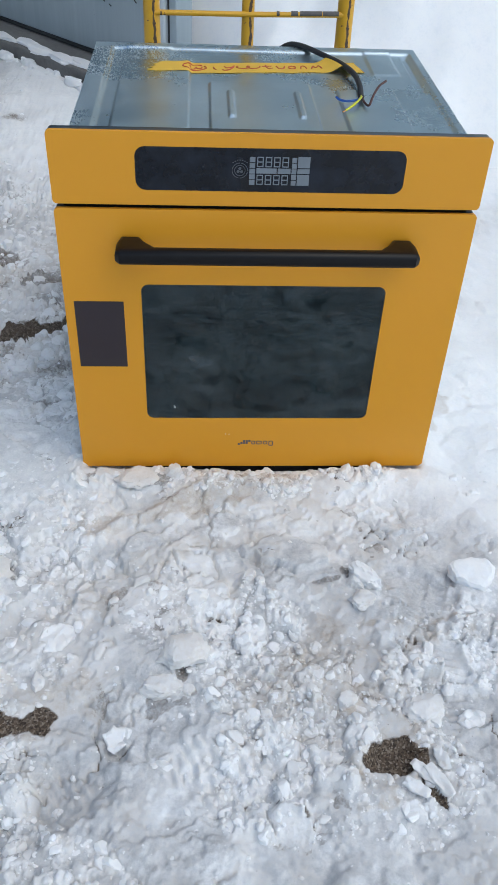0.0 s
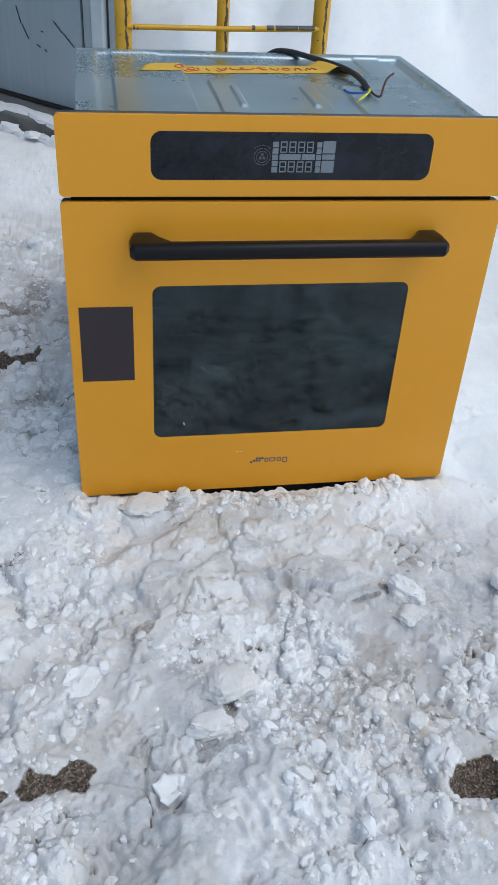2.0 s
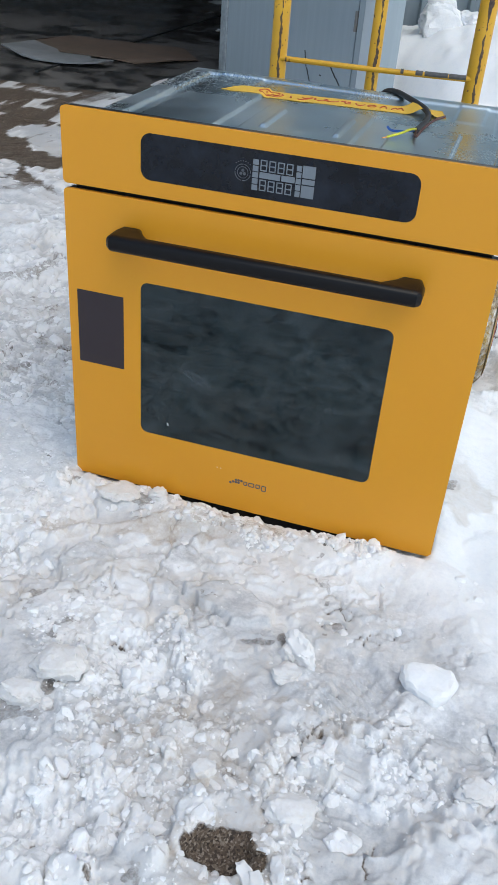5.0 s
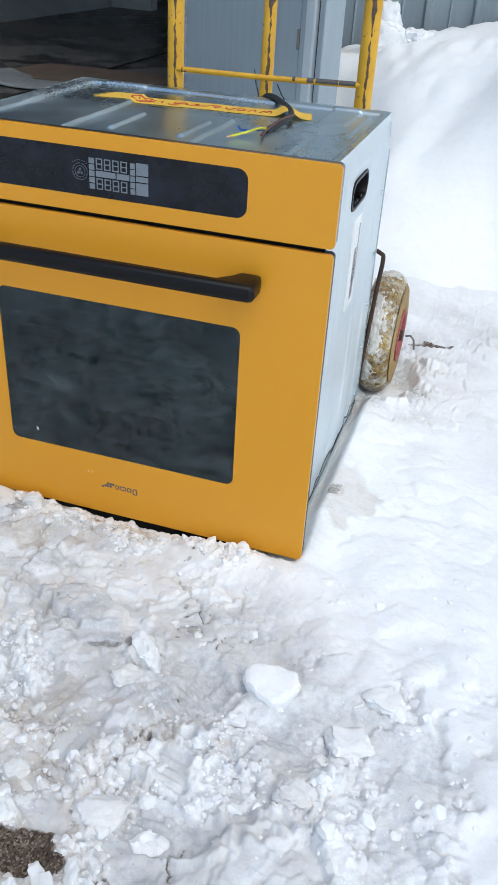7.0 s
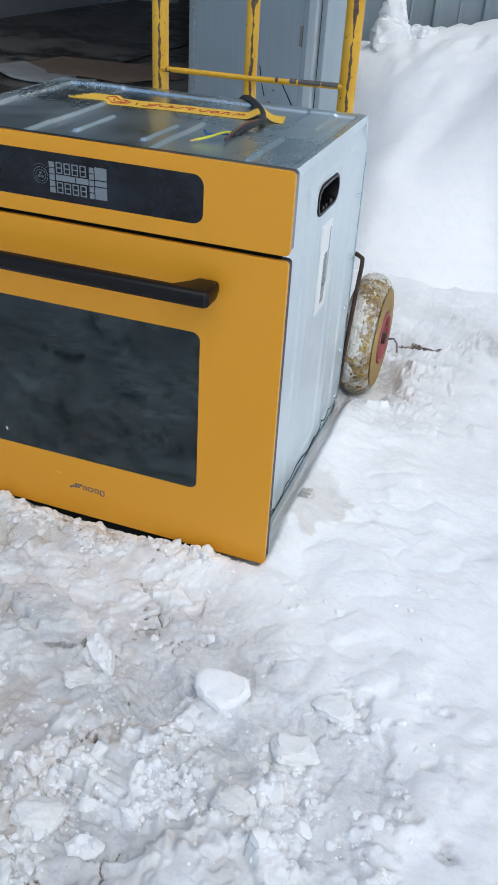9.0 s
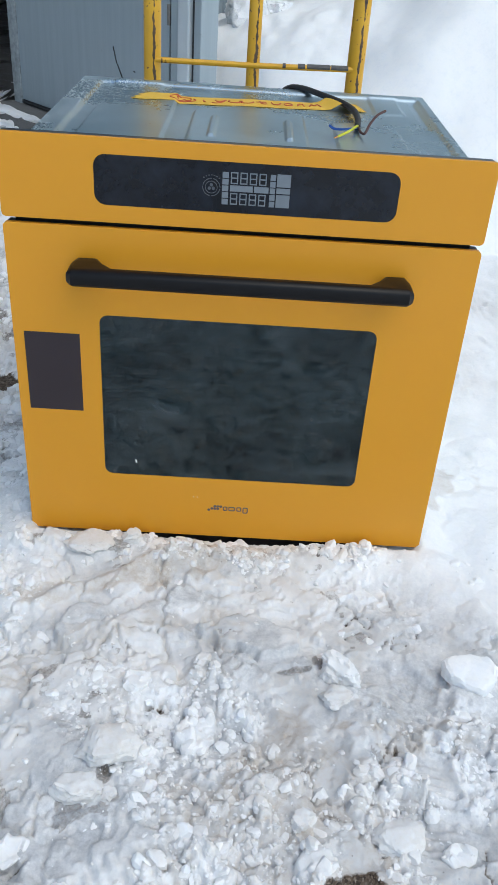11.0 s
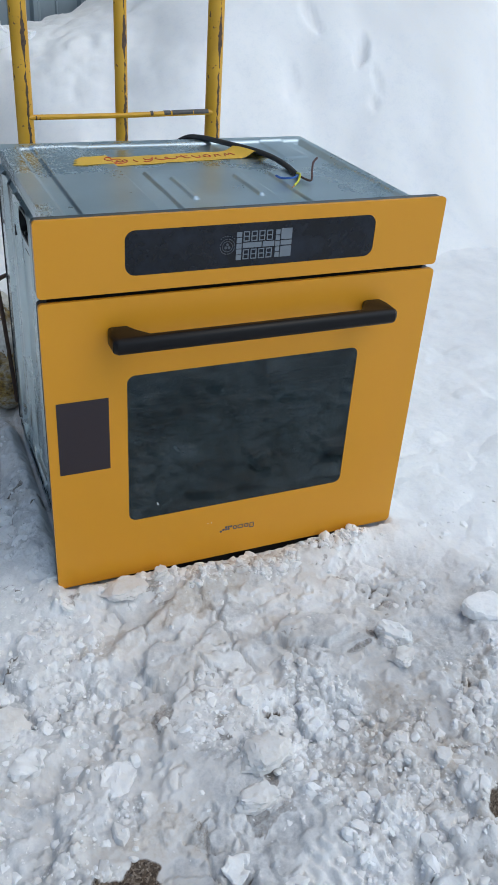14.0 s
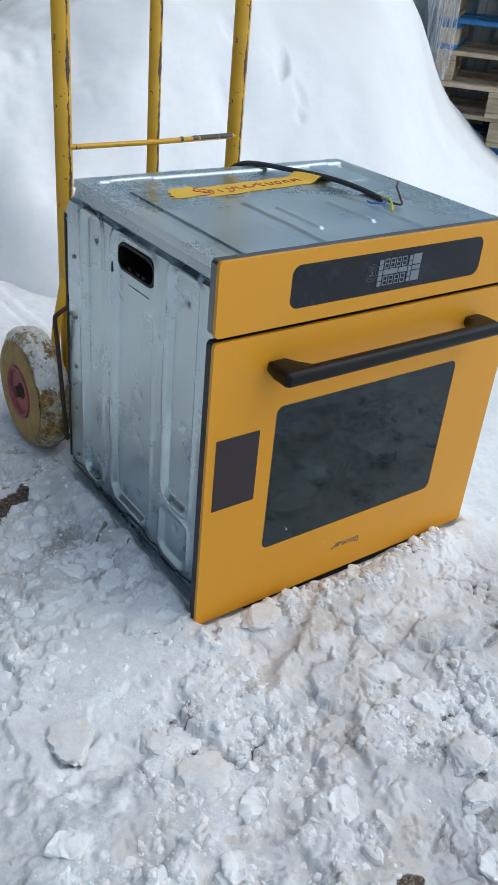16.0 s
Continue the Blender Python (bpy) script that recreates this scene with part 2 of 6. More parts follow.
def wall_paint():
    m, n, l, p = material("grey_wall_sheet", (0.34, 0.39, 0.44), 0.45)
    v = coords(n, l)
    big = noise_tex(n, l, v, 1.6, 5, 0.6)
    streak = noise_tex(n, l, coords(n, l, (9, 9, 0.6)), 4, 5, 0.6)
    fine = noise_tex(n, l, v, 60, 5, 0.65)
    c = ramp(n, l, mix(n, l, 0.5, big, streak), [(0.3, (0.265, 0.318, 0.352)), (0.7, (0.345, 0.405, 0.445))])
    c = mix(n, l, math_node(n, l, "MULTIPLY", ramp(n, l, fine, [(0.62, grey(0)), (0.75, grey(0.6))]), ramp(n, l, streak, [(0.5, grey(0)), (0.65, grey(1))])), c, (0.16, 0.16, 0.15))
    l.new(c, p.inputs["Base Color"])
    bump(n, l, p, fine, 0.15, 0.001)
    return m


def concrete(name, base, wet=0.0):
    m, n, l, p = material(name, base, 0.8)
    v = coords(n, l)
    big, mid, fine = noise_tex(n, l, v, 1.3, 5, 0.6), noise_tex(n, l, v, 8, 6, 0.65), noise_tex(n, l, v, 90, 5, 0.65)
    c = ramp(n, l, mix(n, l, 0.5, mid, fine), [(0.3, tuple(x * 0.75 for x in base)), (0.7, tuple(x * 1.2 for x in base))])
    if wet:
        w = ramp(n, l, mix(n, l, 0.45, big, mid), [(0.46, grey(0)), (0.54, grey(1))])
        c = mix(n, l, w, c, tuple(x * 0.12 for x in base))
        l.new(ramp(n, l, w, [(0, grey(0.8)), (1, grey(0.28))]), p.inputs["Roughness"])
    l.new(c, p.inputs["Base Color"])
    bump(n, l, p, mix(n, l, 0.5, mid, fine), 0.4, 0.004)
    return m


def tyre_rubber():
    """Yellow foam tyre, grimy, with packed snow stuck to it."""
    m, n, l, p = material("dirty_yellow_tyre", (0.36, 0.22, 0.04), 0.75)
    v = coords(n, l)
    mid, fine = noise_tex(n, l, v, 26, 6, 0.65), noise_tex(n, l, v, 160, 5, 0.65)
    c = ramp(n, l, mix(n, l, 0.5, mid, fine), [(0.38, (0.03, 0.02, 0.010)), (0.48, (0.20, 0.115, 0.022)), (0.56, (0.36, 0.23, 0.05)), (0.66, (0.55, 0.46, 0.30))])
    l.new(c, p.inputs["Base Color"])
    frost = noise_tex(n, l, v, 60, 7, 0.75)
    where = noise_tex(n, l, v, 17, 4, 0.6)
    dust = math_node(n, l, "MULTIPLY", ramp(n, l, frost, [(0.42, grey(0.0)), (0.60, grey(1.0))]), ramp(n, l, where, [(0.36, grey(0.0)), (0.58, grey(0.95))]))
    l.new(mix(n, l, dust, c, (0.62, 0.60, 0.56)), p.inputs["Base Color"])
    bump(n, l, p, mix(n, l, 0.6, mid, fine), 1.0, 0.008)
    return m


def wood(name, base):
    m, n, l, p = material(name, base, 0.75)
    info = n.new("ShaderNodeObjectInfo")
    v = coords(n, l, (1.5, 22, 22))
    g, f = noise_tex(n, l, v, 3, 6, 0.65), noise_tex(n, l, coords(n, l), 14, 4)
    c = ramp(n, l, mix(n, l, 0.35, g, f), [(0.3, tuple(x * 0.55 for x in base)), (0.7, tuple(min(1, x * 1.25) for x in base))])
    h = n.new("ShaderNodeHueSaturation")
    l.new(c, h.inputs["Color"])
    l.new(ramp(n, l, info.outputs["Random"], [(0, grey(0.7)), (1, grey(1.0))]), h.inputs["Value"])
    l.new(h.outputs["Color"], p.inputs["Base Color"])
    bump(n, l, p, g, 0.3, 0.003)
    return m


SNOW = snow_material("trodden_snow", 0.42)
SOFT_SNOW = snow_material("heaped_snow", 0.12, 1.0)
CAKED = plain("caked_grey_snow", (0.58, 0.56, 0.52), 0.75, var=0.4, scale=110, bump_mm=1.5, spec=0.25)
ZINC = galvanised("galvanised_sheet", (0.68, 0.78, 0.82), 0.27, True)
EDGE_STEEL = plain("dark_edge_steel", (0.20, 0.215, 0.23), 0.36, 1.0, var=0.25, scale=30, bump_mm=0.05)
# same zinc darkened in colour, for the side that gets less light
ZINC_SHADED = galvanised("galvanised_side_sheet", (0.54, 0.64, 0.68), 0.25)
# hazy zinc, also lightened in colour for the side facing bright snow
ZINC_HAZY_LIT = galvanised("salt_hazed_side_sheet", (0.60, 0.69, 0.73), 0.27, haze=True)
YELLOW = painted_glass()
TRUCK = worn_yellow()
TRUCK_TUBE = worn_tube()
BLACK = plain("black_satin_plastic", (0.0055, 0.005, 0.006), 0.36, var=0.2, scale=60, bump_mm=0.05, spec=0.22)
DARK_EDGE = plain("dark_grey_trim", (0.014, 0.015, 0.017), 0.5, var=0.2)
DISPLAY = dark_glass("black_display_glass", (0.004, 0.0055, 0.009), 0.06)
PANE = oven_pane()
CAVITY = plain("grey_enamel", (0.05, 0.055, 0.055), 0.45, var=0.5, scale=9)
CHROME = plain("rack_steel", (0.5, 0.5, 0.5), 0.3, 1.0, bump_mm=0)
PRINT = plain("grey_print", (0.17, 0.195, 0.225), 0.4, var=0.08, bump_mm=0)
DIAL = plain("dim_grey_print", (0.075, 0.085, 0.10), 0.4, var=0.1, bump_mm=0)
STICKER = plain("plum_sticker", (0.026, 0.0165, 0.021), 0.5, var=0.08, scale=25, bump_mm=0.1)
LOGO = plain("dark_print", (0.10, 0.09, 0.10), 0.4, var=0.1, bump_mm=0)
WHITE_PAPER = plain("white_label_paper", (0.8, 0.8, 0.8), 0.6, var=0.05)
INK = plain("black_ink", (0.03, 0.03, 0.03), 0.6, var=0.1, bump_mm=0)
TAPE = plain("yellow_paper_tape", (0.68, 0.42, 0.05), 0.6, var=0.12, scale=30, bump_mm=0.3)
RED_INK = plain("red_marker_ink", (0.42, 0.06, 0.02), 0.6, var=0.15, bump_mm=0)
CABLE = plain("black_cable_jacket", (0.02, 0.02, 0.022), 0.55, var=0.25, scale=80)
WIRE_BLUE = plain("blue_wire", (0.02, 0.09, 0.35), 0.4, bump_mm=0)
WIRE_GREEN = plain("yellow_green_wire", (0.55, 0.55, 0.04), 0.4, bump_mm=0)
WIRE_BROWN = plain("brown_wire", (0.07, 0.025, 0.02), 0.45, bump_mm=0)
RUST = plain("rusty_dark_steel", (0.06, 0.035, 0.025), 0.75, 0.2, var=0.5, scale=90, bump_mm=0.6)
BARE_STEEL = plain("bare_grey_steel", (0.10, 0.095, 0.095), 0.6, 0.3, var=0.5, scale=120, bump_mm=0.6)
TYRE = tyre_rubber()
SIDEWALL = plain("yellow_rubber_sidewall", (0.31, 0.195, 0.06), 0.7, var=0.45, scale=45, bump_mm=0.6)
HUB = plain("red_rim_paint", (0.30, 0.075, 0.075), 0.55, var=0.45, scale=60)
STEEL = plain("dull_steel", (0.25, 0.24, 0.23), 0.5, 0.9, var=0.3)
WALL = wall_paint()
TRIM = plain("pale_grey_trim", (0.52, 0.57, 0.60), 0.4, var=0.12, scale=12)
RUBBER = plain("black_rubber_seal", (0.025, 0.028, 0.03), 0.7, var=0.3)
GRIME = plain("weathered_edge_strip", (0.27, 0.30, 0.32), 0.6, var=0.55, scale=55, bump_mm=0.8)
SILL = concrete("weathered_concrete", (0.15, 0.145, 0.14))
FLOOR_IN = concrete("wet_concrete_floor", (0.12, 0.112, 0.105), wet=1.0)
INNER_WALL = plain("grey_inner_wall", (0.36, 0.38, 0.40), 0.7, var=0.15, scale=6)
# near-black base colour stands in for a room without light
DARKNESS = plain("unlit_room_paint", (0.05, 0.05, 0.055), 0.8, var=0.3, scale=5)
SHEET = plain("torn_grey_board", (0.20, 0.21, 0.22), 0.6, var=0.3, scale=14, bump_mm=0.6)
CARD = plain("brown_wet_board", (0.14, 0.10, 0.075), 0.7, var=0.4, scale=12, bump_mm=0.8)
SACK = plain("grey_plastic_sack", (0.15, 0.165, 0.18), 0.45, var=0.2, scale=20)
SACK_BLUE = plain("blue_plastic_sack", (0.045, 0.075, 0.11), 0.45, var=0.3, scale=20)
WOOD = wood("raw_pallet_wood", (0.58, 0.45, 0.31))
WOOD_BLUE = wood("blue_painted_wood", (0.03, 0.17, 0.42))


def film_material():
    m, n, l, p = material("clear_stretch_film", (0.9, 0.92, 0.95), 0.12)
    p.inputs["Alpha"].default_value = 0.3
    v = coords(n, l, (30, 30, 1.5))
    t = noise_tex(n, l, v, 3, 4)
    l.new(ramp(n, l, t, [(0.4, grey(0.12)), (0.65, grey(0.6))]), p.inputs["Alpha"])
    bump(n, l, p, t, 0.6, 0.01)
    return m


FILM = film_material()


# ---- mesh helpers ----
def finish(name, bm, mat, smooth=False):
    bmesh.ops.recalc_face_normals(bm, faces=bm.faces)
    me = bpy.data.meshes.new(name)
    bm.to_mesh(me)
    bm.free()
    me.materials.append(mat)
    if smooth:
        me.shade_smooth()
        me.set_sharp_from_angle(angle=radians(35))
    return me


def tint(me, stain):
    """Gives a mesh of snow an even share of stain."""
    col = np.zeros((len(me.vertices), 4), dtype=np.float32)
    col[:, 0], col[:, 3] = stain, 0.2
    me.color_attributes.new("dirt", "FLOAT_COLOR", "POINT").data.foreach_set("color", col.ravel())


def part(name, bm, mat, parent=None, label="", smooth=False, at=None):
    """Links a bmesh as one mesh object, under a thing or a part where one is given."""
    ob = new(name, finish(name, bm, mat, smooth))
    if at is not None:
        ob.matrix_basis = at
    if parent is not None:
        ob.parent = parent
    return tagged(ob, label)


def empty(name, m, label, category, group="", kind=""):
    ob = new(name)
    ob.empty_display_size = 0.05
    ob.matrix_basis = m
    return tagged(ob, label, category, group, kind)


def box(x0, x1, y0, y1, z0, z1, bevel=0.0, bm=None, seg=2):
    own = bmesh.new()
    bmesh.ops.create_cube(own, size=1)
    for v in own.verts:
        v.co = Vector(((x0 + x1) / 2 + v.co.x * (x1 - x0), (y0 + y1) / 2 + v.co.y * (y1 - y0), (z0 + z1) / 2 + v.co.z * (z1 - z0)))
    if bevel:
        bmesh.ops.bevel(own, geom=own.edges[:], offset=bevel, segments=seg, affect="EDGES", profile=0.5)
    return join(bm, own)


def join(bm, own):
    if bm is None:
        return own
    me = bpy.data.meshes.new("tmp")
    own.to_mesh(me)
    own.free()
    bm.from_mesh(me)
    bpy.data.meshes.remove(me)
    return bm


def rrect(x0, x1, z0, z1, r, seg=6):
    """A rounded rectangle as a closed row of (x, z), four corners of seg + 1 points."""
    pts = []
    for cx, cz, a0 in ((x1 - r, z1 - r, 0), (x0 + r, z1 - r, 90), (x0 + r, z0 + r, 180), (x1 - r, z0 + r, 270)):
        for i in range(seg + 1):
            a = radians(a0 + 90 * i / seg)
            pts.append((cx + r * math.cos(a), cz + r * math.sin(a)))
    return pts


def prism(pts, place, d0, d1, bevel=0.0, bm=None, seg=2):
    """Extrudes a closed row of 2D points from d0 to d1; place(a, b, d) gives the 3D point."""
    own = bmesh.new()
    lo = [own.verts.new(place(a, b, d0)) for a, b in pts]
    hi = [own.verts.new(place(a, b, d1)) for a, b in pts]
    own.faces.new(lo)
    own.faces.new(hi[::-1])
    for i in range(len(pts)):
        j = (i + 1) % len(pts)
        own.faces.new((lo[i], hi[i], hi[j], lo[j]))
    bmesh.ops.recalc_face_normals(own, faces=own.faces)
    if bevel:
        rim = [e for e in own.edges if len(e.link_faces) == 2 and any(len(f.verts) > 4 or len(pts) == 4 for f in e.link_faces)]
        bmesh.ops.bevel(own, geom=rim, offset=bevel, segments=seg, affect="EDGES", profile=0.5)
    return join(bm, own)


def frame_plate(outer, inner, y0, y1):
    """A plate in the x-z plane from y0 to y1 with an opening; both rows have the same number of points."""
    bm = bmesh.new()
    n = len(outer)
    rows = [[bm.verts.new((x, y, z)) for x, z in pts] for y in (y0, y1) for pts in (outer, inner)]
    for i in range(n):
        j = (i + 1) % n
        for a, b in ((0, 1), (2, 3), (0, 2), (1, 3)):
            bm.faces.new((rows[a][i], rows[a][j], rows[b][j], rows[b][i]))
    return bm


def tube(path, r, n=10, bm=None):
    """A round bar along a row of points; the ring is carried along without twist."""
    own = bmesh.new()
    pts = [Vector(p) for p in path]
    rings, a = [], None
    for i, p in enumerate(pts):
        d = (pts[min(i + 1, len(pts) - 1)] - pts[max(i - 1, 0)]).normalized()
        if a is None:
            a = d.cross(Vector((0.13, 0.21, 0.97)))
            if a.length < 0.3:
                a = d.cross(Vector((1, 0, 0)))
        a = (a - d * a.dot(d)).normalized()
        b = d.cross(a)
        rings.append([own.verts.new(p + r * (math.cos(2 * math.pi * k / n) * a + math.sin(2 * math.pi * k / n) * b)) for k in range(n)])
    for s, t in zip(rings, rings[1:]):
        for k in range(n):
            own.faces.new((s[k], s[(k + 1) % n], t[(k + 1) % n], t[k]))
    own.faces.new(rings[0][::-1])
    own.faces.new(rings[-1])
    return join(bm, own)


def smooth_path(points, steps=6):
    """Catmull-Rom through the points."""
    p = [Vector(q) for q in points]
    p = [p[0] * 2 - p[1]] + p + [p[-1] * 2 - p[-2]]
    out = []
    for i in range(1, len(p) - 2):
        for s in range(steps):
            t = s / steps
            out.append(0.5 * (2 * p[i] + (p[i + 1] - p[i - 1]) * t + (2 * p[i - 1] - 5 * p[i] + 4 * p[i + 1] - p[i + 2]) * t * t + (3 * p[i] - p[i - 1] - 3 * p[i + 1] + p[i + 2]) * t ** 3))
    return out + [p[-2]]


def lathe(profile, n=32, axis="x", bm=None):
    """Turns a row of (along, radius) round the axis; a closed solid."""
    own = bmesh.new()
    rings = []
    for u, r in profile:
        ring = []
        for k in range(n):
            a = 2 * math.pi * k / n
            c, s = r * math.cos(a), r * math.sin(a)
            ring.append(own.verts.new((u, c, s) if axis == "x" else (c, u, s) if axis == "y" else (c, s, u)))
        rings.append(ring)
    for s, t in zip(rings, rings[1:]):
        for k in range(n):
            own.faces.new((s[k], s[(k + 1) % n], t[(k + 1) % n], t[k]))
    own.faces.new(rings[0][::-1])
    own.faces.new(rings[-1])
    return join(bm, own)


# ---- value noise on arrays ----
def hash2(ix, iy, seed):
    h = (ix.astype(np.int64) * 374761393 + iy.astype(np.int64) * 668265263 + seed * 1442695041) & 0xFFFFFFFF
    h = ((h ^ (h >> 13)) * 1274126177) & 0xFFFFFFFF
    return ((h ^ (h >> 16)) & 0xFFFFFF) / float(0xFFFFFF)


def vnoise(x, y, seed):
    ix, iy = np.floor(x), np.floor(y)
    fx, fy = x - ix, y - iy
    fx, fy = fx * fx * fx * (fx * (fx * 6 - 15) + 10), fy * fy * fy * (fy * (fy * 6 - 15) + 10)
    a, b = hash2(ix, iy, seed), hash2(ix + 1, iy, seed)
    c, d = hash2(ix, iy + 1, seed), hash2(ix + 1, iy + 1, seed)
    return (a + (b - a) * fx) * (1 - fy) + (c + (d - c) * fx) * fy


def fbm(x, y, seed, octaves=4, gain=0.5):
    """About -1 to 1."""
    s, amp, tot = np.zeros_like(x), 1.0, 0.0
    for o in range(octaves):
        c, k = math.cos(0.6 * o), math.sin(0.6 * o)
        f = 2.03 ** o
        s += amp * (vnoise((x * c - y * k) * f + 17.3 * o, (x * k + y * c) * f - 9.1 * o, seed + o) * 2 - 1)
        tot += amp
        amp *= gain
    return s / tot * 1.6


def crumbs(x, y, cell, seed, share):
    """Rounded lumps, one in some of the cells: height 0 to 1."""
    out = np.zeros_like(x)
    gx, gy = np.floor(x / cell), np.floor(y / cell)
    for dx in (-1, 0, 1):
        for dy in (-1, 0, 1):
            cx, cy = gx + dx, gy + dy
            px, py = cx + 0.15 + 0.7 * hash2(cx, cy, seed), cy + 0.15 + 0.7 * hash2(cx, cy, seed + 1)
            on, size = hash2(cx, cy, seed + 2) < share, 0.3 + 0.45 * hash2(cx, cy, seed + 3)
            ang, squash = hash2(cx, cy, seed + 4) * 3.14, 0.6 + 0.4 * hash2(cx, cy, seed + 5)
            ux, uy = x / cell - px, y / cell - py
            ax, ay = ux * np.cos(ang) + uy * np.sin(ang), (uy * np.cos(ang) - ux * np.sin(ang)) / squash
            d = np.maximum(np.abs(ax) * 0.6 + 0.4 * np.hypot(ax, ay), np.hypot(ax, ay) * 0.75 + np.abs(ay) * 0.25) / size
            out = np.maximum(out, np.where(on, np.clip(1.25 - d * d * 1.25, 0, 0.85) * size * 1.3, 0))
    return out


def smoothstep(a, b, v):
    t = np.clip((v - a) / (b - a), 0, 1)
    return t * t * (3 - 2 * t)


def bowl(x, y, cx, cy, rx, ry, turn=0.0, ragged=0.25, seed=3):
    """1 inside a ragged oval, 0 outside."""
    out = np.zeros_like(x)
    reach = max(rx, ry) * (1.2 + 1.7 * ragged)
    near = (np.abs(x - cx) < reach) & (np.abs(y - cy) < reach)
    if near.any():
        px, py = x[near], y[near]
        c, s = math.cos(radians(turn)), math.sin(radians(turn))
        ux, uy = (px - cx) * c + (py - cy) * s, (py - cy) * c - (px - cx) * s
        d = np.hypot(ux / rx, uy / ry) + ragged * fbm(px * 30, py * 30, seed, 3)
        out[near] = 1 - smoothstep(0.75, 1.15, d)
    return out


def rubble(x, y, cell, seed, share):
    """Broken angular bits: in some of the cells a flat top with its own level and tilt, 0 to 1."""
    wx, wy = x / cell + 0.16 * fbm(x * 1.3 / cell, y * 1.3 / cell, seed + 9, 2), y / cell + 0.16 * fbm(x * 1.3 / cell + 7, y * 1.3 / cell, seed + 10, 2)
    gx, gy = np.floor(wx), np.floor(wy)
    f1, f2, top = np.full_like(x, 9.0), np.full_like(x, 9.0), np.zeros_like(x)
    for dx in (-1, 0, 1):
        for dy in (-1, 0, 1):
            cx, cy = gx + dx, gy + dy
            h0, h1, h2 = hash2(cx, cy, seed), hash2(cx, cy, seed + 1), hash2(cx, cy, seed + 2)
            ux, uy = wx - cx - 0.1 - 0.8 * h0, wy - cy - 0.1 - 0.8 * h1
            d = np.hypot(ux, uy)
            near = d < f1
            ang = h2 * 97.0
            level = np.where(h2 < share, 0.30 + 0.5 * (h0 * 7 % 1) + 0.75 * (ux * np.cos(ang) + uy * np.sin(ang)), 0.0)
            f2 = np.where(near, f1, np.minimum(f2, d))
            top = np.where(near, level, top)
            f1 = np.minimum(f1, d)
    gap = (1 - smoothstep(0.0, 0.11, f2 - f1)) * smoothstep(-0.1, 0.3, fbm(x * 0.7 / cell, y * 0.7 / cell, seed + 12, 2))
    return np.clip(top, 0, 1.2) * smoothstep(0.02, 0.16, f2 - f1) - 0.45 * gap


# bare gravel showing through the snow, plus painted shade beside lumps and in cracks: centre, radii, turn
BARE_AND_SHADE = [(0.152, -0.558, 0.032, 0.020, 15, 0.82), (-0.342, -0.498, 0.052, 0.018, 8, 0.80), (-0.462, 0.443, 0.065, 0.032, 12, 0.85), (-0.58, 0.76, 0.08, 0.04, 10, 0.45), (-0.45, 0.655, 0.05, 0.022, 20, 0.45),
        (0.145, -0.243, 0.022, 0.010, 0, 0.45), (-0.214, -0.283, 0.018, 0.008, 70, 0.35), (0.198, -0.605, 0.022, 0.005, -50, 0.7), (0.305, 0.185, 0.026, 0.014, 60, 0.42),
        (0.36, 0.86, 0.05, 0.012, 0, 0.6), (-0.105, -0.455, 0.012, 0.008, 0, 0.35), (-0.30, 0.50, 0.035, 0.02, 30, 0.3), (-0.405, 0.215, 0.004, 0.020, 20, 0.45), (-0.375, 0.178, 0.024, 0.004, 15, 0.42), (-0.36, 0.42, 0.026, 0.004, 10, 0.5), (-0.33, 0.27, 0.028, 0.005, 35, 0.5), (-0.40, 0.50, 0.03, 0.005, -10, 0.5), (0.10, -0.258, 0.020, 0.007, 10, 0.42), (-0.118, -0.425, 0.008, 0.012, 0, 0.45), (0.13, -0.47, 0.012, 0.006, 0, 0.36), (-0.22, -0.28, 0.022, 0.007, 60, 0.36)]
# level pans of crust with a broken rim: centre, radii, turn, level
PANS = [(-0.149, -0.317, 0.092, 0.055, 8, 0.007), (-0.387, 0.215, 0.055, 0.045, 20, 0.010), (-0.445, 0.19, 0.05, 0.04, 60, 0.007), (-0.36, 0.45, 0.05, 0.05, 0, 0.008), (-0.47, -0.02, 0.16, 0.10, 20, 0.004), (-0.18, -0.19, 0.06, 0.025, 30, 0.006), (0.03, -0.20, 0.07, 0.03, -10, 0.006), (-0.36, -0.13, 0.05, 0.035, 40, 0.007)]
# tread marks: centre, radii, turn, spacing, depth
TREADS = [(-0.063, -0.567, 0.075, 0.045, 25, 0.014, 0.0030), (-0.43, -0.345, 0.055, 0.035, 60, 0.013, 0.0045), (0.24, -0.305, 0.065, 0.030, 55, 0.010, 0.0030), (0.25, -0.455, 0.07, 0.035, 80, 0.012, 0.0022), (-0.256, -0.592, 0.05, 0.035, 40, 0.013, 0.0025)]
# boot prints and scrapes
PRINTS = [(-0.244, -0.578, 0.055, 0.04, 30, 0.009), (-0.055, -0.57, 0.062, 0.038, 5, 0.008), (0.26, -0.43, 0.11, 0.06, 15, 0.008), (0.05, -0.36, 0.13, 0.05, 10, 0.005),
          (0.24, -0.27, 0.08, 0.04, -35, 0.010), (-0.33, -0.30, 0.08, 0.03, 50, 0.010), (-0.10, -0.13, 0.09, 0.018, 45, 0.007), (-0.42, -0.40, 0.10, 0.035, 70, 0.010),
          (-0.5, -0.12, 0.10, 0.05, 20, 0.006), (-0.03, -0.74, 0.1, 0.05, 20, 0.010), (-0.36, 0.62, 0.10, 0.05, 80, 0.010), (-0.30, -0.62, 0.12, 0.04, 40, 0.010)]


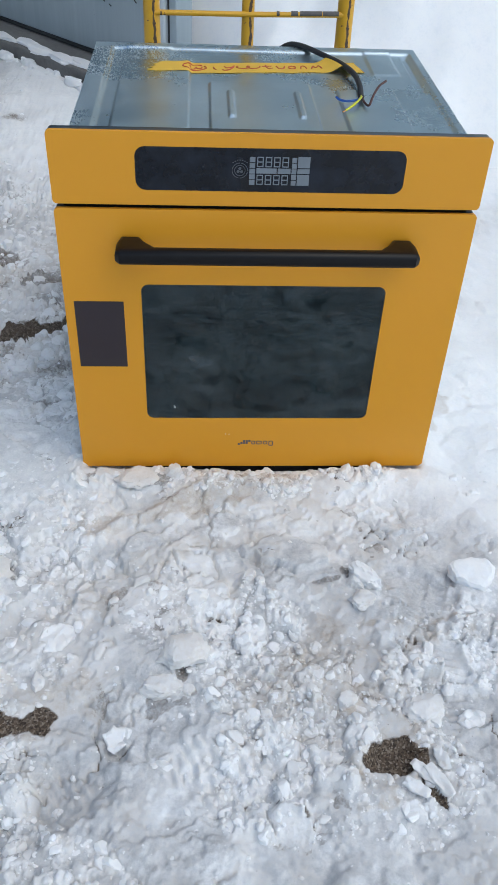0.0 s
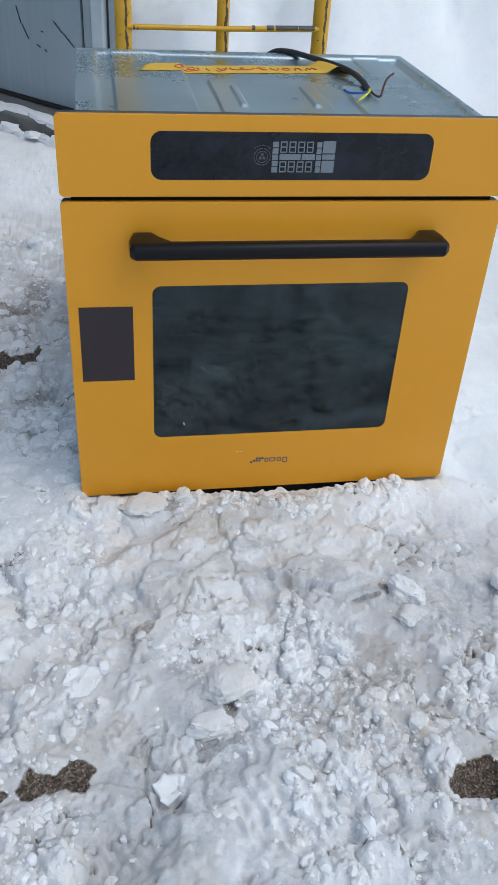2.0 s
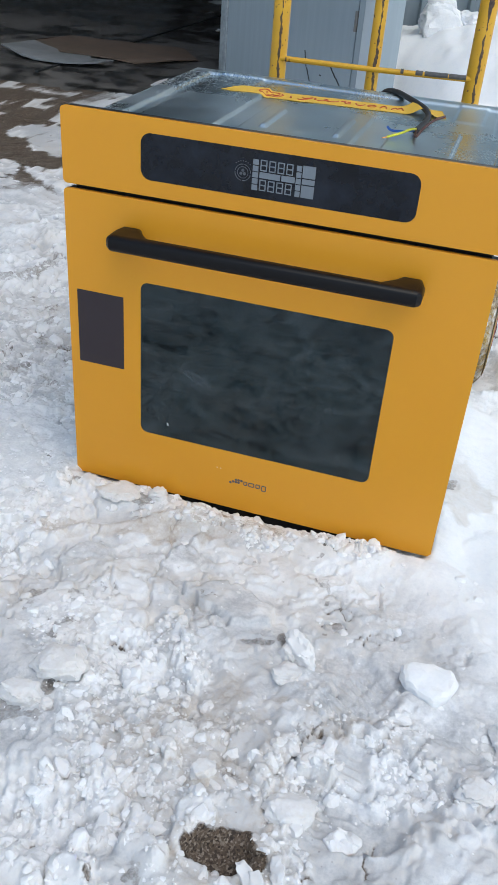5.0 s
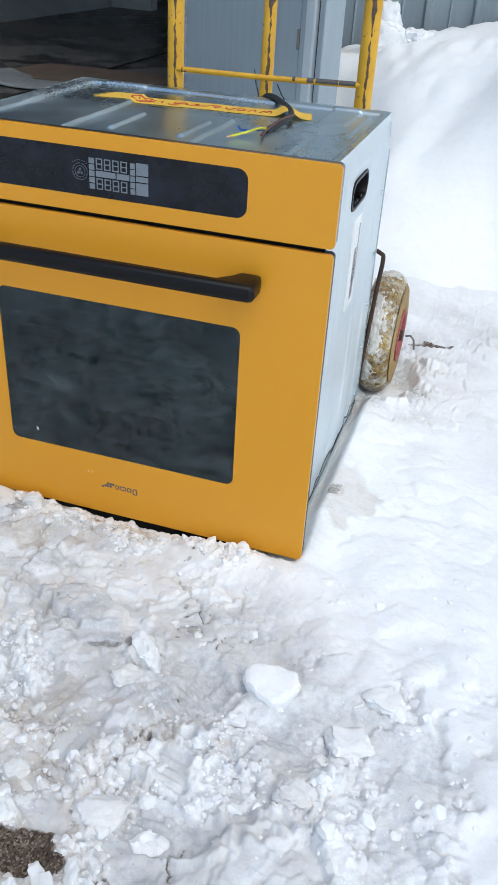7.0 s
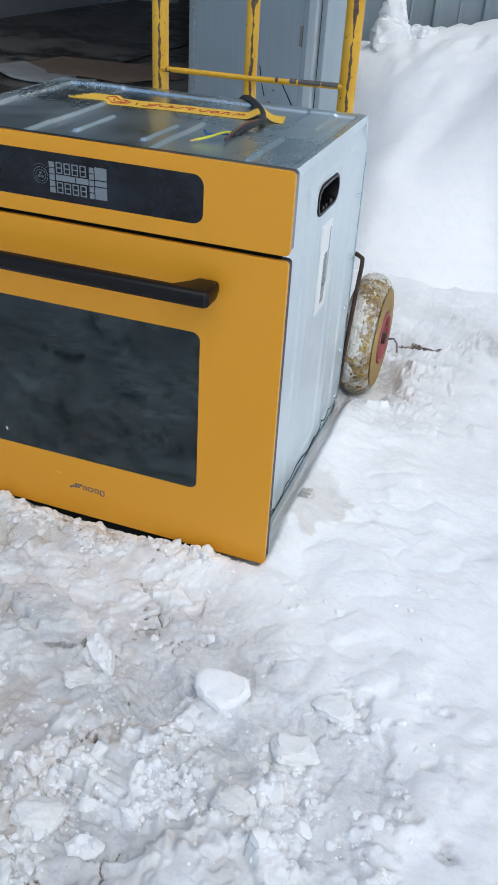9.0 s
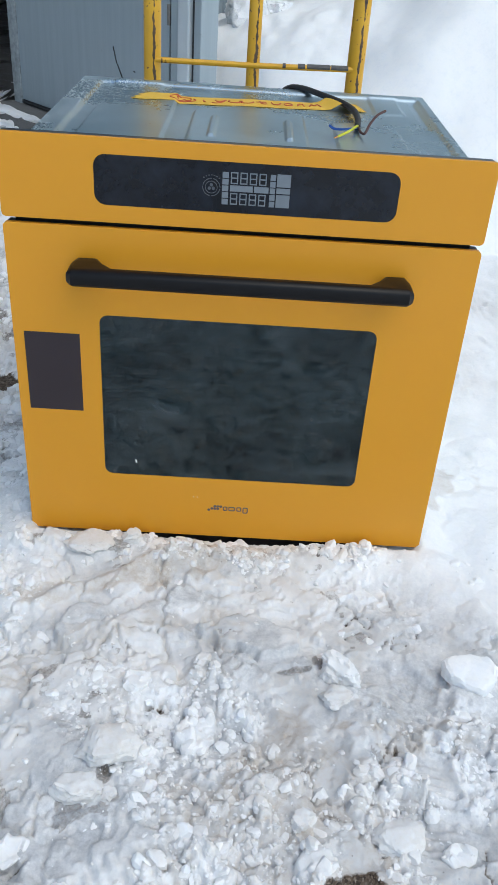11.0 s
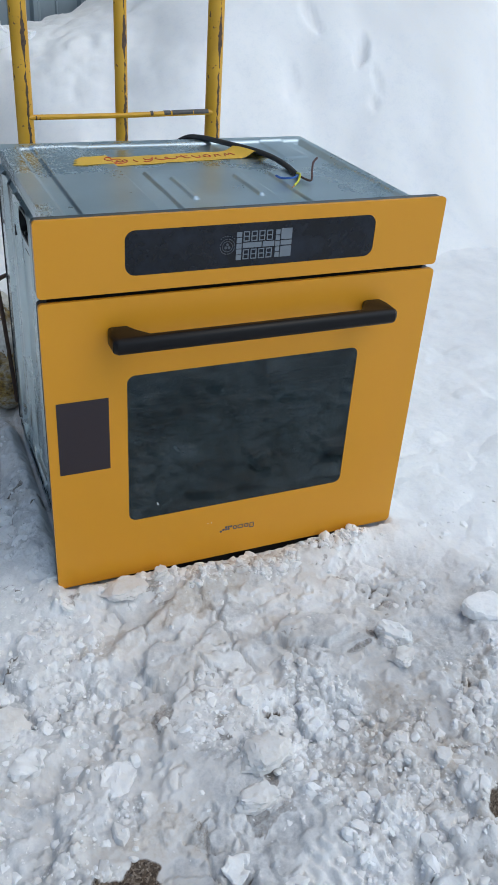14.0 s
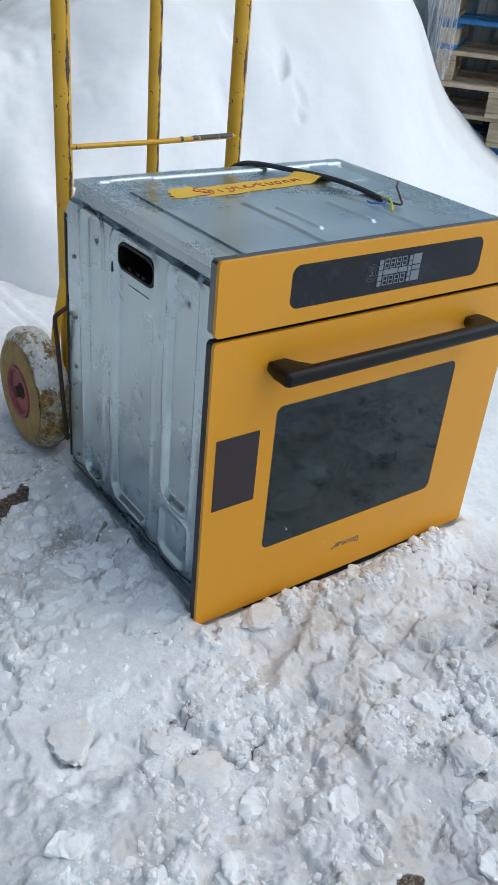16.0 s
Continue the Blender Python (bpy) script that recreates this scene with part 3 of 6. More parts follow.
def slabs(x, y, cell, seed):
    """Broken plates: a level for each plate, 0 to 1, and how near a point is to a crack."""
    wx = x + 0.16 * cell * fbm(x * 2.2 / cell, y * 2.2 / cell, seed, 3) + 0.05 * cell * fbm(x * 9 / cell, y * 9 / cell, seed + 3, 2)
    wy = y + 0.16 * cell * fbm(x * 2.2 / cell + 31, y * 2.2 / cell, seed + 5, 3) + 0.05 * cell * fbm(x * 9 / cell, y * 9 / cell + 17, seed + 8, 2)
    gx, gy = np.floor(wx / cell), np.floor(wy / cell)
    f1, f2, lev = np.full_like(x, 9.0), np.full_like(x, 9.0), np.zeros_like(x)
    for dx in (-1, 0, 1):
        for dy in (-1, 0, 1):
            cx, cy = gx + dx, gy + dy
            d = np.hypot(wx / cell - cx - 0.1 - 0.8 * hash2(cx, cy, seed), wy / cell - cy - 0.1 - 0.8 * hash2(cx, cy, seed + 1))
            near = d < f1
            f2 = np.where(near, f1, np.minimum(f2, d))
            lev = np.where(near, hash2(cx, cy, seed + 2), lev)
            f1 = np.minimum(f1, d)
    return lev, 1 - smoothstep(0.0, 0.10, f2 - f1)


def rough_share(x, y):
    """Where the snow is trodden and crumbled: 1; where it lies smooth: 0."""
    side = 1 - smoothstep(0.16, 0.5, x + 0.22 * fbm(x * 3, y * 3, 41, 3) - 0.10 * y)
    side = np.maximum(side, 0.7 * bowl(x, y, 0.3, -0.42, 0.3, 0.18, 20, 0.5, 44))
    left = 1 - 0.8 * bowl(x, y, -0.50, -0.03, 0.24, 0.17, 10, 0.5, 45)
    left = left * (1 - 0.65 * bowl(x, y, -0.43, -0.36, 0.13, 0.09, 30, 0.5, 47))
    left = np.maximum(left, smoothstep(0.12, 0.24, y + 0.1 * fbm(x * 6, y * 6, 46, 3)))
    far = 1 - 0.85 * smoothstep(0.8, 1.2, y - 0.9 * np.clip(-x - 0.3, 0, 0.6)) * smoothstep(-1.0, -0.6, x)
    return np.clip(side * left * far + 0.08, 0, 1) * smoothstep(5.0, 2.4, np.hypot(x, y))


def cracks(x, y):
    """Thin broken lines between the crust plates: 1 in the line."""
    wander = fbm(x * 7 + 3, y * 7, 84, 5, 0.55)
    some = smoothstep(-0.3, 0.0, fbm(x * 8, y * 8 + 11, 89, 3))
    second = fbm(x * 12, y * 12 + 5, 94, 4, 0.55)
    return np.maximum((1 - smoothstep(0.012, 0.045, np.abs(wander))) * some, (1 - smoothstep(0.015, 0.055, np.abs(second))) * smoothstep(0.0, 0.3, fbm(x * 9 + 40, y * 9, 97, 3)))


def loose_share(x, y):
    """Where broken crumbs lie thick."""
    back = smoothstep(0.10, 0.25, y) * smoothstep(-0.27, -0.33, x) * smoothstep(1.6, 1.1, y) * smoothstep(-1.2, -0.8, x)
    return np.maximum(smoothstep(0.02, 0.48, fbm(x * 5.5, y * 5.5, 10, 4, 0.6) + 0.3 * smoothstep(-0.12, -0.02, y)), 0.75 * back) * rough_share(x, y)


def bits(x, y, r):
    """Three sizes of broken bits, where the snow is trodden."""
    on = r > 0.05
    px, py = x[on], y[on]
    out = []
    for cell, seed, share in ((0.048, 21, 0.22), (0.022, 24, 0.30), (0.0115, 28, 0.5)):
        v = np.zeros_like(x)
        v[on] = rubble(px, py, cell, seed, share)
        out.append(v)
    return out


def ground_height(x, y):
    r = rough_share(x, y)
    loose = loose_share(x, y)
    h = 0.013 * fbm(x * 1.7, y * 1.7, 5, 3) + 0.009 * r * fbm(x * 6, y * 6, 6, 3) + (1 - r) * (0.006 * fbm(x * 4, y * 4, 7, 3) + 0.005 * fbm(x * 15, y * 15, 8, 4) + 0.010 * crumbs(x + 0.02 * fbm(x * 20, y * 20, 9, 2), y, 0.10, 30, 0.35))
    # crust plates with ragged edges
    q = fbm(x * 10, y * 10, 81, 6, 0.55)
    h += r * (0.005 * smoothstep(-0.02, 0.05, q) + 0.004 * smoothstep(0.31, 0.37, q) + 0.003 * smoothstep(-0.40, -0.35, q) - 0.006)
    lev, edge = slabs(x, y, 0.095, 83)
    h += r * 0.006 * (lev - 0.5)
    h -= 0.009 * r * cracks(x, y)
    for cx, cy, rx, ry, turn, level in PANS:
        b = smoothstep(0.3, 0.7, bowl(x, y, cx, cy, rx, ry, turn, 0.38, 13))
        loose = loose * (1 - 0.9 * b)
        h = h * (1 - 0.75 * b) + level * b
    # broken bits grown together
    big, mid, small = bits(x, y, r)
    h += loose * (0.016 * big + 0.009 * mid) + (0.10 * r + 0.90 * loose) * 0.0034 * small
    h += 0.0016 * (0.3 + 0.7 * r) * fbm(x * 42, y * 42, 11, 4, 0.7)
    for cx, cy, rx, ry, turn, gap, depth in TREADS:
        b = bowl(x, y, cx, cy, rx, ry, turn, 0.3, 12)
        along = (x - cx) * math.cos(radians(turn)) + (y - cy) * math.sin(radians(turn))
        h -= depth * b * (1 + np.sin(6.283 * along / gap + 1.2 * np.sin(y * 60)))
    for cx, cy, rx, ry, turn, depth in PRINTS:
        h -= depth * bowl(x, y, cx, cy, rx, ry, turn, 0.45, 14)
    # a scraped channel running out from the door, with a crest along it
    u = (x + 0.05) * 0.876 + (y + 0.03) * 0.482
    v = -(x + 0.05) * 0.482 + (y + 0.03) * 0.876 + 0.010 * fbm(x * 14, y * 14, 33, 3) + 0.25 * np.clip(-u, 0, 0.3) ** 2
    along = smoothstep(0.02, -0.02, u) * smoothstep(-0.30, -0.20, u)
    h += along * (0.008 * np.exp(-(v / 0.008) ** 2) - 0.008 * np.exp(-((v - 0.030) / 0.020) ** 2))
    # raised lip of the icy scrape
    lip = bowl(x, y, 0.30, -0.43, 0.125, 0.07, 25, 0.3, 17)
    h += 0.045 * lip * (1 - lip) * smoothstep(0.0, 0.05, (x - 0.30) * 0.8 - (y + 0.43) * 0.6)
    for cx, cy, rx, ry, turn, amount in BARE_AND_SHADE:
        b = bowl(x, y, cx, cy, rx * 1.1, ry * 1.1, turn, 0.45, 15)
        b = b * amount
        h = h * (1 - b) + b * (-0.012 + 0.003 * fbm(x * 110, y * 110, 16, 3))
    # a shallow bed under the oven, open to the front in the middle
    bed = np.where(x < 0, smoothstep(0.302, 0.278, -x + 0.008 * fbm(x * 20, y * 20, 29, 3)), smoothstep(0.304, 0.28, x)) * smoothstep(-0.02, 0.004, y) * smoothstep(0.56, 0.5, y)
    gap = smoothstep(-0.10, -0.04, x + 0.02 * fbm(x * 30, y * 0, 18, 2)) * smoothstep(0.16, 0.08, x + 0.02 * fbm(x * 30, y * 0, 20, 2))
    h = h * (1 - bed) + bed * np.minimum(0.3 * h - 0.013, -0.013 - 0.008 * gap)
    edge = smoothstep(-0.10, -0.02, y) * smoothstep(0.36, 0.3, np.abs(x)) * (1 - bed)
    h = h * (1 - edge) + edge * (0.6 * h + 0.012 - 0.013 * gap * smoothstep(-0.05, -0.01, y))
    # snow packed against the foot of both sides
    side = smoothstep(0.365, 0.300, np.abs(x)) * smoothstep(0.274, 0.282, np.abs(x)) * smoothstep(0.03, 0.10, y) * smoothstep(0.53, 0.47, y)
    h += side * np.where(x < 0, 0.014, 0.007) * (1 + 0.5 * fbm(x * 30, y * 30, 34, 3))
    wheel = np.maximum(bowl(x, y, -0.305, 0.645, 0.07, 0.1, 0, 0.1), bowl(x, y, 0.305, 0.645, 0.07, 0.1, 0, 0.1))
    h = h * (1 - wheel) + wheel * -0.004
    # slush sinks to the bare yard in front of the doorway
    door = smoothstep(-0.75, -1.25, x + 0.3 * (y - 1.4) + 0.2 * fbm(x * 3, y * 3, 19, 3)) * smoothstep(1.0, 1.6, y)
    h = h * (1 - 0.4 * door) - 0.012 * door
    return np.where(np.hypot(x, y) > 12, h * np.clip((40 - np.hypot(x, y)) / 28, 0, 1), h)


def ground_dirt(x, y):
    """Stain, bare gravel and ice shares, with shade painted into cracks, pits and hollows."""
    r = rough_share(x, y)
    stain = np.clip(0.10 + 0.5 * fbm(x * 3.1, y * 3.1, 61, 4) + 0.40 * fbm(x * 16, y * 16, 60, 5, 0.65), 0, 0.9) * r
    soak = 0 * x
    for cx, cy, rx, ry, amt in ((0.09, -0.42, 0.15, 0.08, 0.85), (-0.06, -0.07, 0.13, 0.03, 0.9), (-0.17, -0.22, 0.17, 0.02, 0.6), (-0.33, 0.45, 0.12, 0.2, 0.7), (-0.36, -0.32, 0.12, 0.1, 0.3), (-0.3, 0.6, 0.16, 0.3, 0.65), (-0.5, 0.5, 0.2, 0.35, 0.4), (0.3, 0.2, 0.06, 0.06, 0.4), (-0.494, -0.254, 0.07, 0.035, 0.75), (-0.37, -0.33, 0.12, 0.06, 0.6), (-0.27, -0.27, 0.10, 0.03, 0.55), (-0.20, -0.12, 0.15, 0.022, 0.7), (0.06, -0.50, 0.10, 0.05, 0.6), (0.15, -0.548, 0.075, 0.055, 0.9), (-0.33, -0.485, 0.11, 0.05, 0.85), (0.33, 0.16, 0.07, 0.05, 0.5), (-0.46, 0.44, 0.12, 0.07, 0.7), (-0.2, -0.3, 0.15, 0.1, 0.25)):
        soak = np.maximum(soak, amt * bowl(x, y, cx, cy, rx, ry, 20, 0.6, 62))
    stain = np.maximum(stain, soak)
    line = cracks(x, y) * r
    back = smoothstep(0.12, 0.3, y) * smoothstep(-0.26, -0.34, x) * smoothstep(1.5, 1.0, y)
    stain = np.maximum(stain, back * np.clip(0.35 + 0.7 * fbm(x * 9, y * 9, 57, 4, 0.6), 0, 0.85))
    # shade of the cracks painted in as stain and dark grit
    stain = np.maximum(stain, 0.45 * line)
    bare = 0.62 * smoothstep(0.4, 0.9, line) * smoothstep(0.1, 0.45, fbm(x * 11 + 3, y * 11, 59, 3))
    for cx, cy, rx, ry, turn, amount in BARE_AND_SHADE:
        bare = np.maximum(bare, amount * bowl(x, y, cx, cy, rx * 1.1, ry * 1.1, turn, 0.55, 63))
    bare = np.maximum(bare, back * 0.38 * smoothstep(0.25, 0.6, fbm(x * 10, y * 10 + 4, 58, 4, 0.6)))
    door = smoothstep(-0.75, -1.3, x + 0.3 * (y - 1.4) + 0.35 * fbm(x * 4, y * 4, 64, 4)) * smoothstep(0.9, 1.7, y)
    patch = smoothstep(-0.25, 0.15, fbm(x * 6, y * 6, 65, 4) + 0.5 * smoothstep(1.8, 2.6, y))
    bare = np.maximum(bare, door * patch * 0.95)
    stain = np.maximum(stain, door * 0.7)
    # snow browned evenly over the oven's footprint
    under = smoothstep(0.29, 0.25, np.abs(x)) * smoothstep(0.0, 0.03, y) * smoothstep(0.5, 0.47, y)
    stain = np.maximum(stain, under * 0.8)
    # hollows of the crust greyed in colour, where shade would gather
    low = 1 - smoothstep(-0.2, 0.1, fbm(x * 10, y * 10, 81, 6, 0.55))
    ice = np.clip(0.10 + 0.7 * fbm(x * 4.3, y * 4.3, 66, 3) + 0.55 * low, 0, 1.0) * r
    ice = np.maximum(ice, 0.75 * bowl(x, y, -0.43, -0.36, 0.12, 0.08, 30, 0.5, 47))
    ice = np.maximum(ice, 0.5 * bowl(x, y, -0.50, -0.03, 0.22, 0.15, 10, 0.6, 45))
    stain = stain * (1 - 0.2 * smoothstep(-0.15, -0.35, x) * smoothstep(0.1, 0.0, y))
    ice = np.maximum(ice, 0.8 * bowl(x, y, 0.26, -0.42, 0.13, 0.07, 15, 0.4, 67))
    ice = np.maximum(ice, 0.8 * bowl(x, y, -0.244, -0.578, 0.055, 0.04, 30, 0.3, 68))
    ice = np.maximum(ice, 0.7 * bowl(x, y, 0.24, -0.27, 0.09, 0.03, -35, 0.4, 69))
    # the loose bits are clean and white, the trodden bed between them grey and stained
    big, mid, small = bits(x, y, r)
    fresh = smoothstep(0.12, 0.4, np.maximum(np.maximum(big, mid), 0.7 * small)) * loose_share(x, y)
    bed = r * np.clip(0.78 + 0.9 * fbm(x * 7 + 5, y * 7, 53, 5, 0.6), 0, 1)
    bed = bed * (1 - 0.75 * bowl(x, y, 0.11, -0.12, 0.17, 0.08, 10, 0.4, 52))
    ice = np.maximum(ice, bed) * (1 - 0.85 * fresh)
    stain = np.maximum(stain, 0.60 * r * np.clip(0.15 + 1.0 * fbm(x * 11, y * 11 + 8, 54, 5, 0.6), 0, 1)) * (1 - 0.40 * fresh)
    # slush soaked brown lies over the grey ice
    soak = soak * np.clip(0.75 + 0.8 * fbm(x * 18, y * 18, 51, 4, 0.6), 0, 1) * (1 - 0.3 * fresh)
    ice = ice * (1 - 0.7 * soak)
    stain = np.maximum(stain, 0.9 * soak)
    # scattered dark specks paint the shade of crevices between the bits
    pit_shade = r * smoothstep(0.50, 0.62, fbm(x * 26, y * 26, 55, 4, 0.6)) * smoothstep(0.0, 0.5, fbm(x * 5, y * 5 + 3, 56, 3))
    return stain, np.maximum(bare, 0.40 * pit_shade * (1 - fresh)), ice


def axis(lo, hi, step, far):
    """Even steps from lo to hi, then ever longer ones out to far on both sides."""
    mid = list(np.arange(lo, hi + step / 2, step))
    for end, sign in ((hi, 1), (lo, -1)):
        v, s = end, step
        while abs(v) < far:
            s *= 1.012 if s < 0.018 else 1.07
            v += sign * s
            mid.append(v)
    return np.array(sorted(mid))


def sheet(name, xs, ys, height, mat, dirt):
    """A height field over the two rows of coordinates."""
    X, Y = np.meshgrid(xs, ys)
    Z = height(X, Y)
    nx, ny = len(xs), len(ys)
    co = np.stack([X.ravel(), Y.ravel(), Z.ravel()], 1).astype(np.float32)
    i = (np.arange(ny - 1)[:, None] * nx + np.arange(nx - 1)[None, :]).ravel()
    quads = np.stack([i, i + 1, i + 1 + nx, i + nx], 1).astype(np.int32)
    me = bpy.data.meshes.new(name)
    me.vertices.add(len(co))
    me.vertices.foreach_set("co", co.ravel())
    me.loops.add(quads.size)
    me.loops.foreach_set("vertex_index", quads.ravel())
    me.polygons.add(len(quads))
    me.polygons.foreach_set("loop_start", np.arange(0, quads.size, 4, dtype=np.int32))
    me.update(calc_edges=True)
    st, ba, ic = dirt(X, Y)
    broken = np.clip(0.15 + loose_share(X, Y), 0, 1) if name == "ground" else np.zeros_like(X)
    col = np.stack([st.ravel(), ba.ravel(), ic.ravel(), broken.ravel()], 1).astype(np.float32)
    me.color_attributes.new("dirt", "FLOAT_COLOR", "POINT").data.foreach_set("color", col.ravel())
    me.materials.append(mat)
    me.shade_smooth()
    return new(name, me)


def height_at(x, y):
    return float(ground_height(np.array([float(x)]), np.array([float(y)]))[0])


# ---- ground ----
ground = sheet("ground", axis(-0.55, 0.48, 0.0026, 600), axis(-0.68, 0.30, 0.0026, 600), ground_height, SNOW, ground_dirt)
tagged(ground, "trodden white snow with slush, ice and bare gravel patches", "ground", kind="structure")


# ---- snow bank ----
def pile_height(x, y):
    turn = x + 1.08 * np.clip(2.35 - y, 0, 2) * smoothstep(0.6, 1.4, x + 0.9 * (2.35 - y))
    turn = turn + 0.03 * fbm(x * 5, y * 5, 70, 3) * smoothstep(0.9, 0.3, x)
    at = [-0.5, -0.36, -0.30, -0.25, -0.12, 0.0, 0.05, 0.35, 0.6, 1.0, 1.5, 2.1, 2.3, 2.45, 2.58, 2.7, 2.92, 3.2, 3.5]
    tall = [-0.1, 0.05, 0.34, 0.41, 0.45, 0.48, 0.50, 0.57, 0.70, 0.85, 0.90, 0.88, 0.78, 0.58, 0.38, 0.28, 0.13, 0.0, -0.1]
    soft = smoothstep(0.1, 0.6, x)
    crest = sum(np.interp(turn + d * soft, at, tall) for d in np.linspace(-0.10, 0.10, 7)) / 7
    foot = 1.0 + 0.25 * np.sin(x * 1.7 + 0.6) + 0.1 * fbm(x * 2, y * 2, 72, 3) + 0.75 * smoothstep(0.15, -0.2, x)
    up = smoothstep(0, 1, (y - foot) / (2.2 - foot)) * 0.6 + 0.4 * np.clip((y - foot) / (2.2 - foot), 0, 1)
    h = crest * up
    h += 0.020 * fbm(x * 2.2, y * 2.2, 73, 3) * np.clip(up * 3, 0, 1)
    # small slumped hollows
    for cx, cy, rx, ry, turn, depth in ((1.135, 1.77, 0.022, 0.038, -25, 0.040), (1.17, 1.70, 0.016, 0.03, 20, 0.010), (1.14, 1.655, 0.014, 0.02, 0, 0.014), (0.98, 1.88, 0.03, 0.05, 10, 0.012), (0.86, 1.74, 0.05, 0.03, 40, 0.010)):
        h -= depth * bowl(x, y, cx, cy, rx, ry, turn, 0.4, 71)
    return h - 0.03 * smoothstep(0.05, 0.0, up) - 0.004


def pile_dirt(x, y):
    z = np.zeros_like(x)
    return np.clip(0.25 * fbm(x * 2, y * 2, 77, 4) - 0.05, 0, 0.3), z, z


pile = sheet("snow_bank", np.arange(-0.5, 3.6, 0.011), np.arange(0.8, 2.7, 0.011), pile_height, SOFT_SNOW, pile_dirt)
# clods heaped on the near end, a faint swell on the rest
spots = [(v.co.copy(), v.normal.copy()) for v in pile.data.vertices]
moved = []
for p, out in spots:
    share = max(0.0, min(1.0, (p.z - 0.08) / 0.2))
    high = 0.22 + 0.78 * max(0.0, min(1.0, (p.z - 0.34) / 0.14))
    clods = 0.45 * high * share * max(0.15 * min(1.0, max(0.0, 1.2 - p.x)), min(1.0, (0.6 - p.x) / 0.45))
    lump = 0.055 * abs(noise.noise(p * 7)) + 0.035 * abs(noise.noise(p * 15)) + 0.015 * abs(noise.noise(p * 34)) - 0.02
    moved.append(p + out * (clods * lump + 0.004 * share * noise.noise(p * 9) + 0.012 * share * noise.noise(p * 3)))
pile.data.vertices.foreach_set("co", np.array(moved, dtype=np.float32).ravel())
pile.data.update()
tagged(pile, "high bank of clean shovelled snow heaped against the wall", "snow bank")

# ---- building ----
LEAF = pose(-0.99, 2.705, 0, 0, 0, math.degrees(math.atan2(1.862 - 2.705, -0.165 + 0.99)))
LEAF_LEN = math.hypot(0.825, 0.843)


def wall_box(name, x0, x1, y0, y1, z0, z1, mat, label):
    ob = part(name, box(x0, x1, y0, y1, z0, z1), mat)
    return tagged(ob, label, "wall", kind="structure")


def ribbed_front():
    """The cladding of the front wall: flat pans between narrow standing ribs, one folded sheet with thickness."""
    bm = bmesh.new()
    x = -0.95
    prof = [(x, 2.80)]
    while x < 7.0:
        for dx, dy in ((0.0, 2.80), (0.012, 2.778), (0.030, 2.778), (0.042, 2.80), (0.10, 2.80), (0.106, 2.795), (0.112, 2.80), (0.17, 2.80)):
            prof.append((x + dx, dy))
        x += 0.19
    lo = [bm.verts.new((a, b, -0.1)) for a, b in prof]
    hi = [bm.verts.new((a, b, 4.6)) for a, b in prof]
    for i in range(len(prof) - 1):
        if (lo[i].co - lo[i + 1].co).length > 1e-6:
            bm.faces.new((lo[i], lo[i + 1], hi[i + 1], hi[i]))
    return bm


wall_box("wall_front", -0.97, 7.0, 2.81, 2.97, -0.1, 4.6, WALL, "grey sandwich-panel front wall of the workshop")
cladding = part("cladding", ribbed_front(), WALL, bpy.data.objects["wall_front"])
wall_box("wall_front_left", -12.0, -3.75, 2.81, 2.97, -0.1, 4.6, WALL, "grey sandwich-panel wall beside the doorway")
# unseen wall added on the left to dim ambient light and reflections
wall_box("wall_wing", -4.6, -4.45, -6.0, 2.81, -0.1, 4.6, WALL, "unseen grey wall added on the left to dim light and reflections")
wall_box("wall_lintel", -3.75, -0.97, 2.81, 2.97, 3.3, 4.6, WALL, "grey panel above the open doorway")
wall_box("wall_inner_side", -3.9, -3.75, 2.97, 9.0, -0.05, 4.6, INNER_WALL, "pale grey inner wall of the workshop")
wall_box("wall_inner_right", 1.5, 1.65, 2.97, 9.0, -0.05, 4.6, INNER_WALL, "pale grey inner wall of the workshop")
wall_box("wall_back_left", -3.75, -3.32, 7.7, 7.85, -0.05, 4.6, INNER_WALL, "grey back wall of the workshop")
wall_box("wall_back", -2.2, 1.5, 7.7, 7.85, -0.05, 4.6, INNER_WALL, "grey back wall of the workshop")
wall_box("wall_back_lintel", -3.32, -2.2, 7.7, 7.85, 2.2, 4.6, INNER_WALL, "grey wall above the dark inner doorway")
wall_box("wall_beyond", -3.9, -1.5, 9.0, 9.1, -0.05, 4.6, DARKNESS, "wall of the room beyond, coloured near-black as unlit")
tagged(part("ceiling", box(-3.9, 1.65, 2.97, 9.1, 4.45, 4.6), DARKNESS), "unseen workshop ceiling, coloured near-black as unlit", "ceiling", kind="structure")


def inner_floor():
    xs, ys = np.linspace(-3.75, 1.5, 60), np.linspace(2.6, 9.0, 70)
    return sheet("floor", xs, ys, lambda x, y: 0.012 + 0.004 * fbm(x * 1.2, y * 1.2, 91, 3) - 0.05 * smoothstep(2.85, 2.6, y), FLOOR_IN, lambda x, y: (x * 0, x * 0, x * 0))


tagged(inner_floor(), "dark wet concrete workshop floor with puddles", "floor", kind="structure")
for i, (x0, x1, y0, y1, t) in enumerate(((-2.0, -1.985, 2.9, 7.6, 0),)):
    joint = part("trim_floor_joint", box(x0, x1, y0, y1, 0.010, 0.021), RUBBER)
    tagged(joint, "dark joint in the concrete floor", "floor joint", kind="structure")

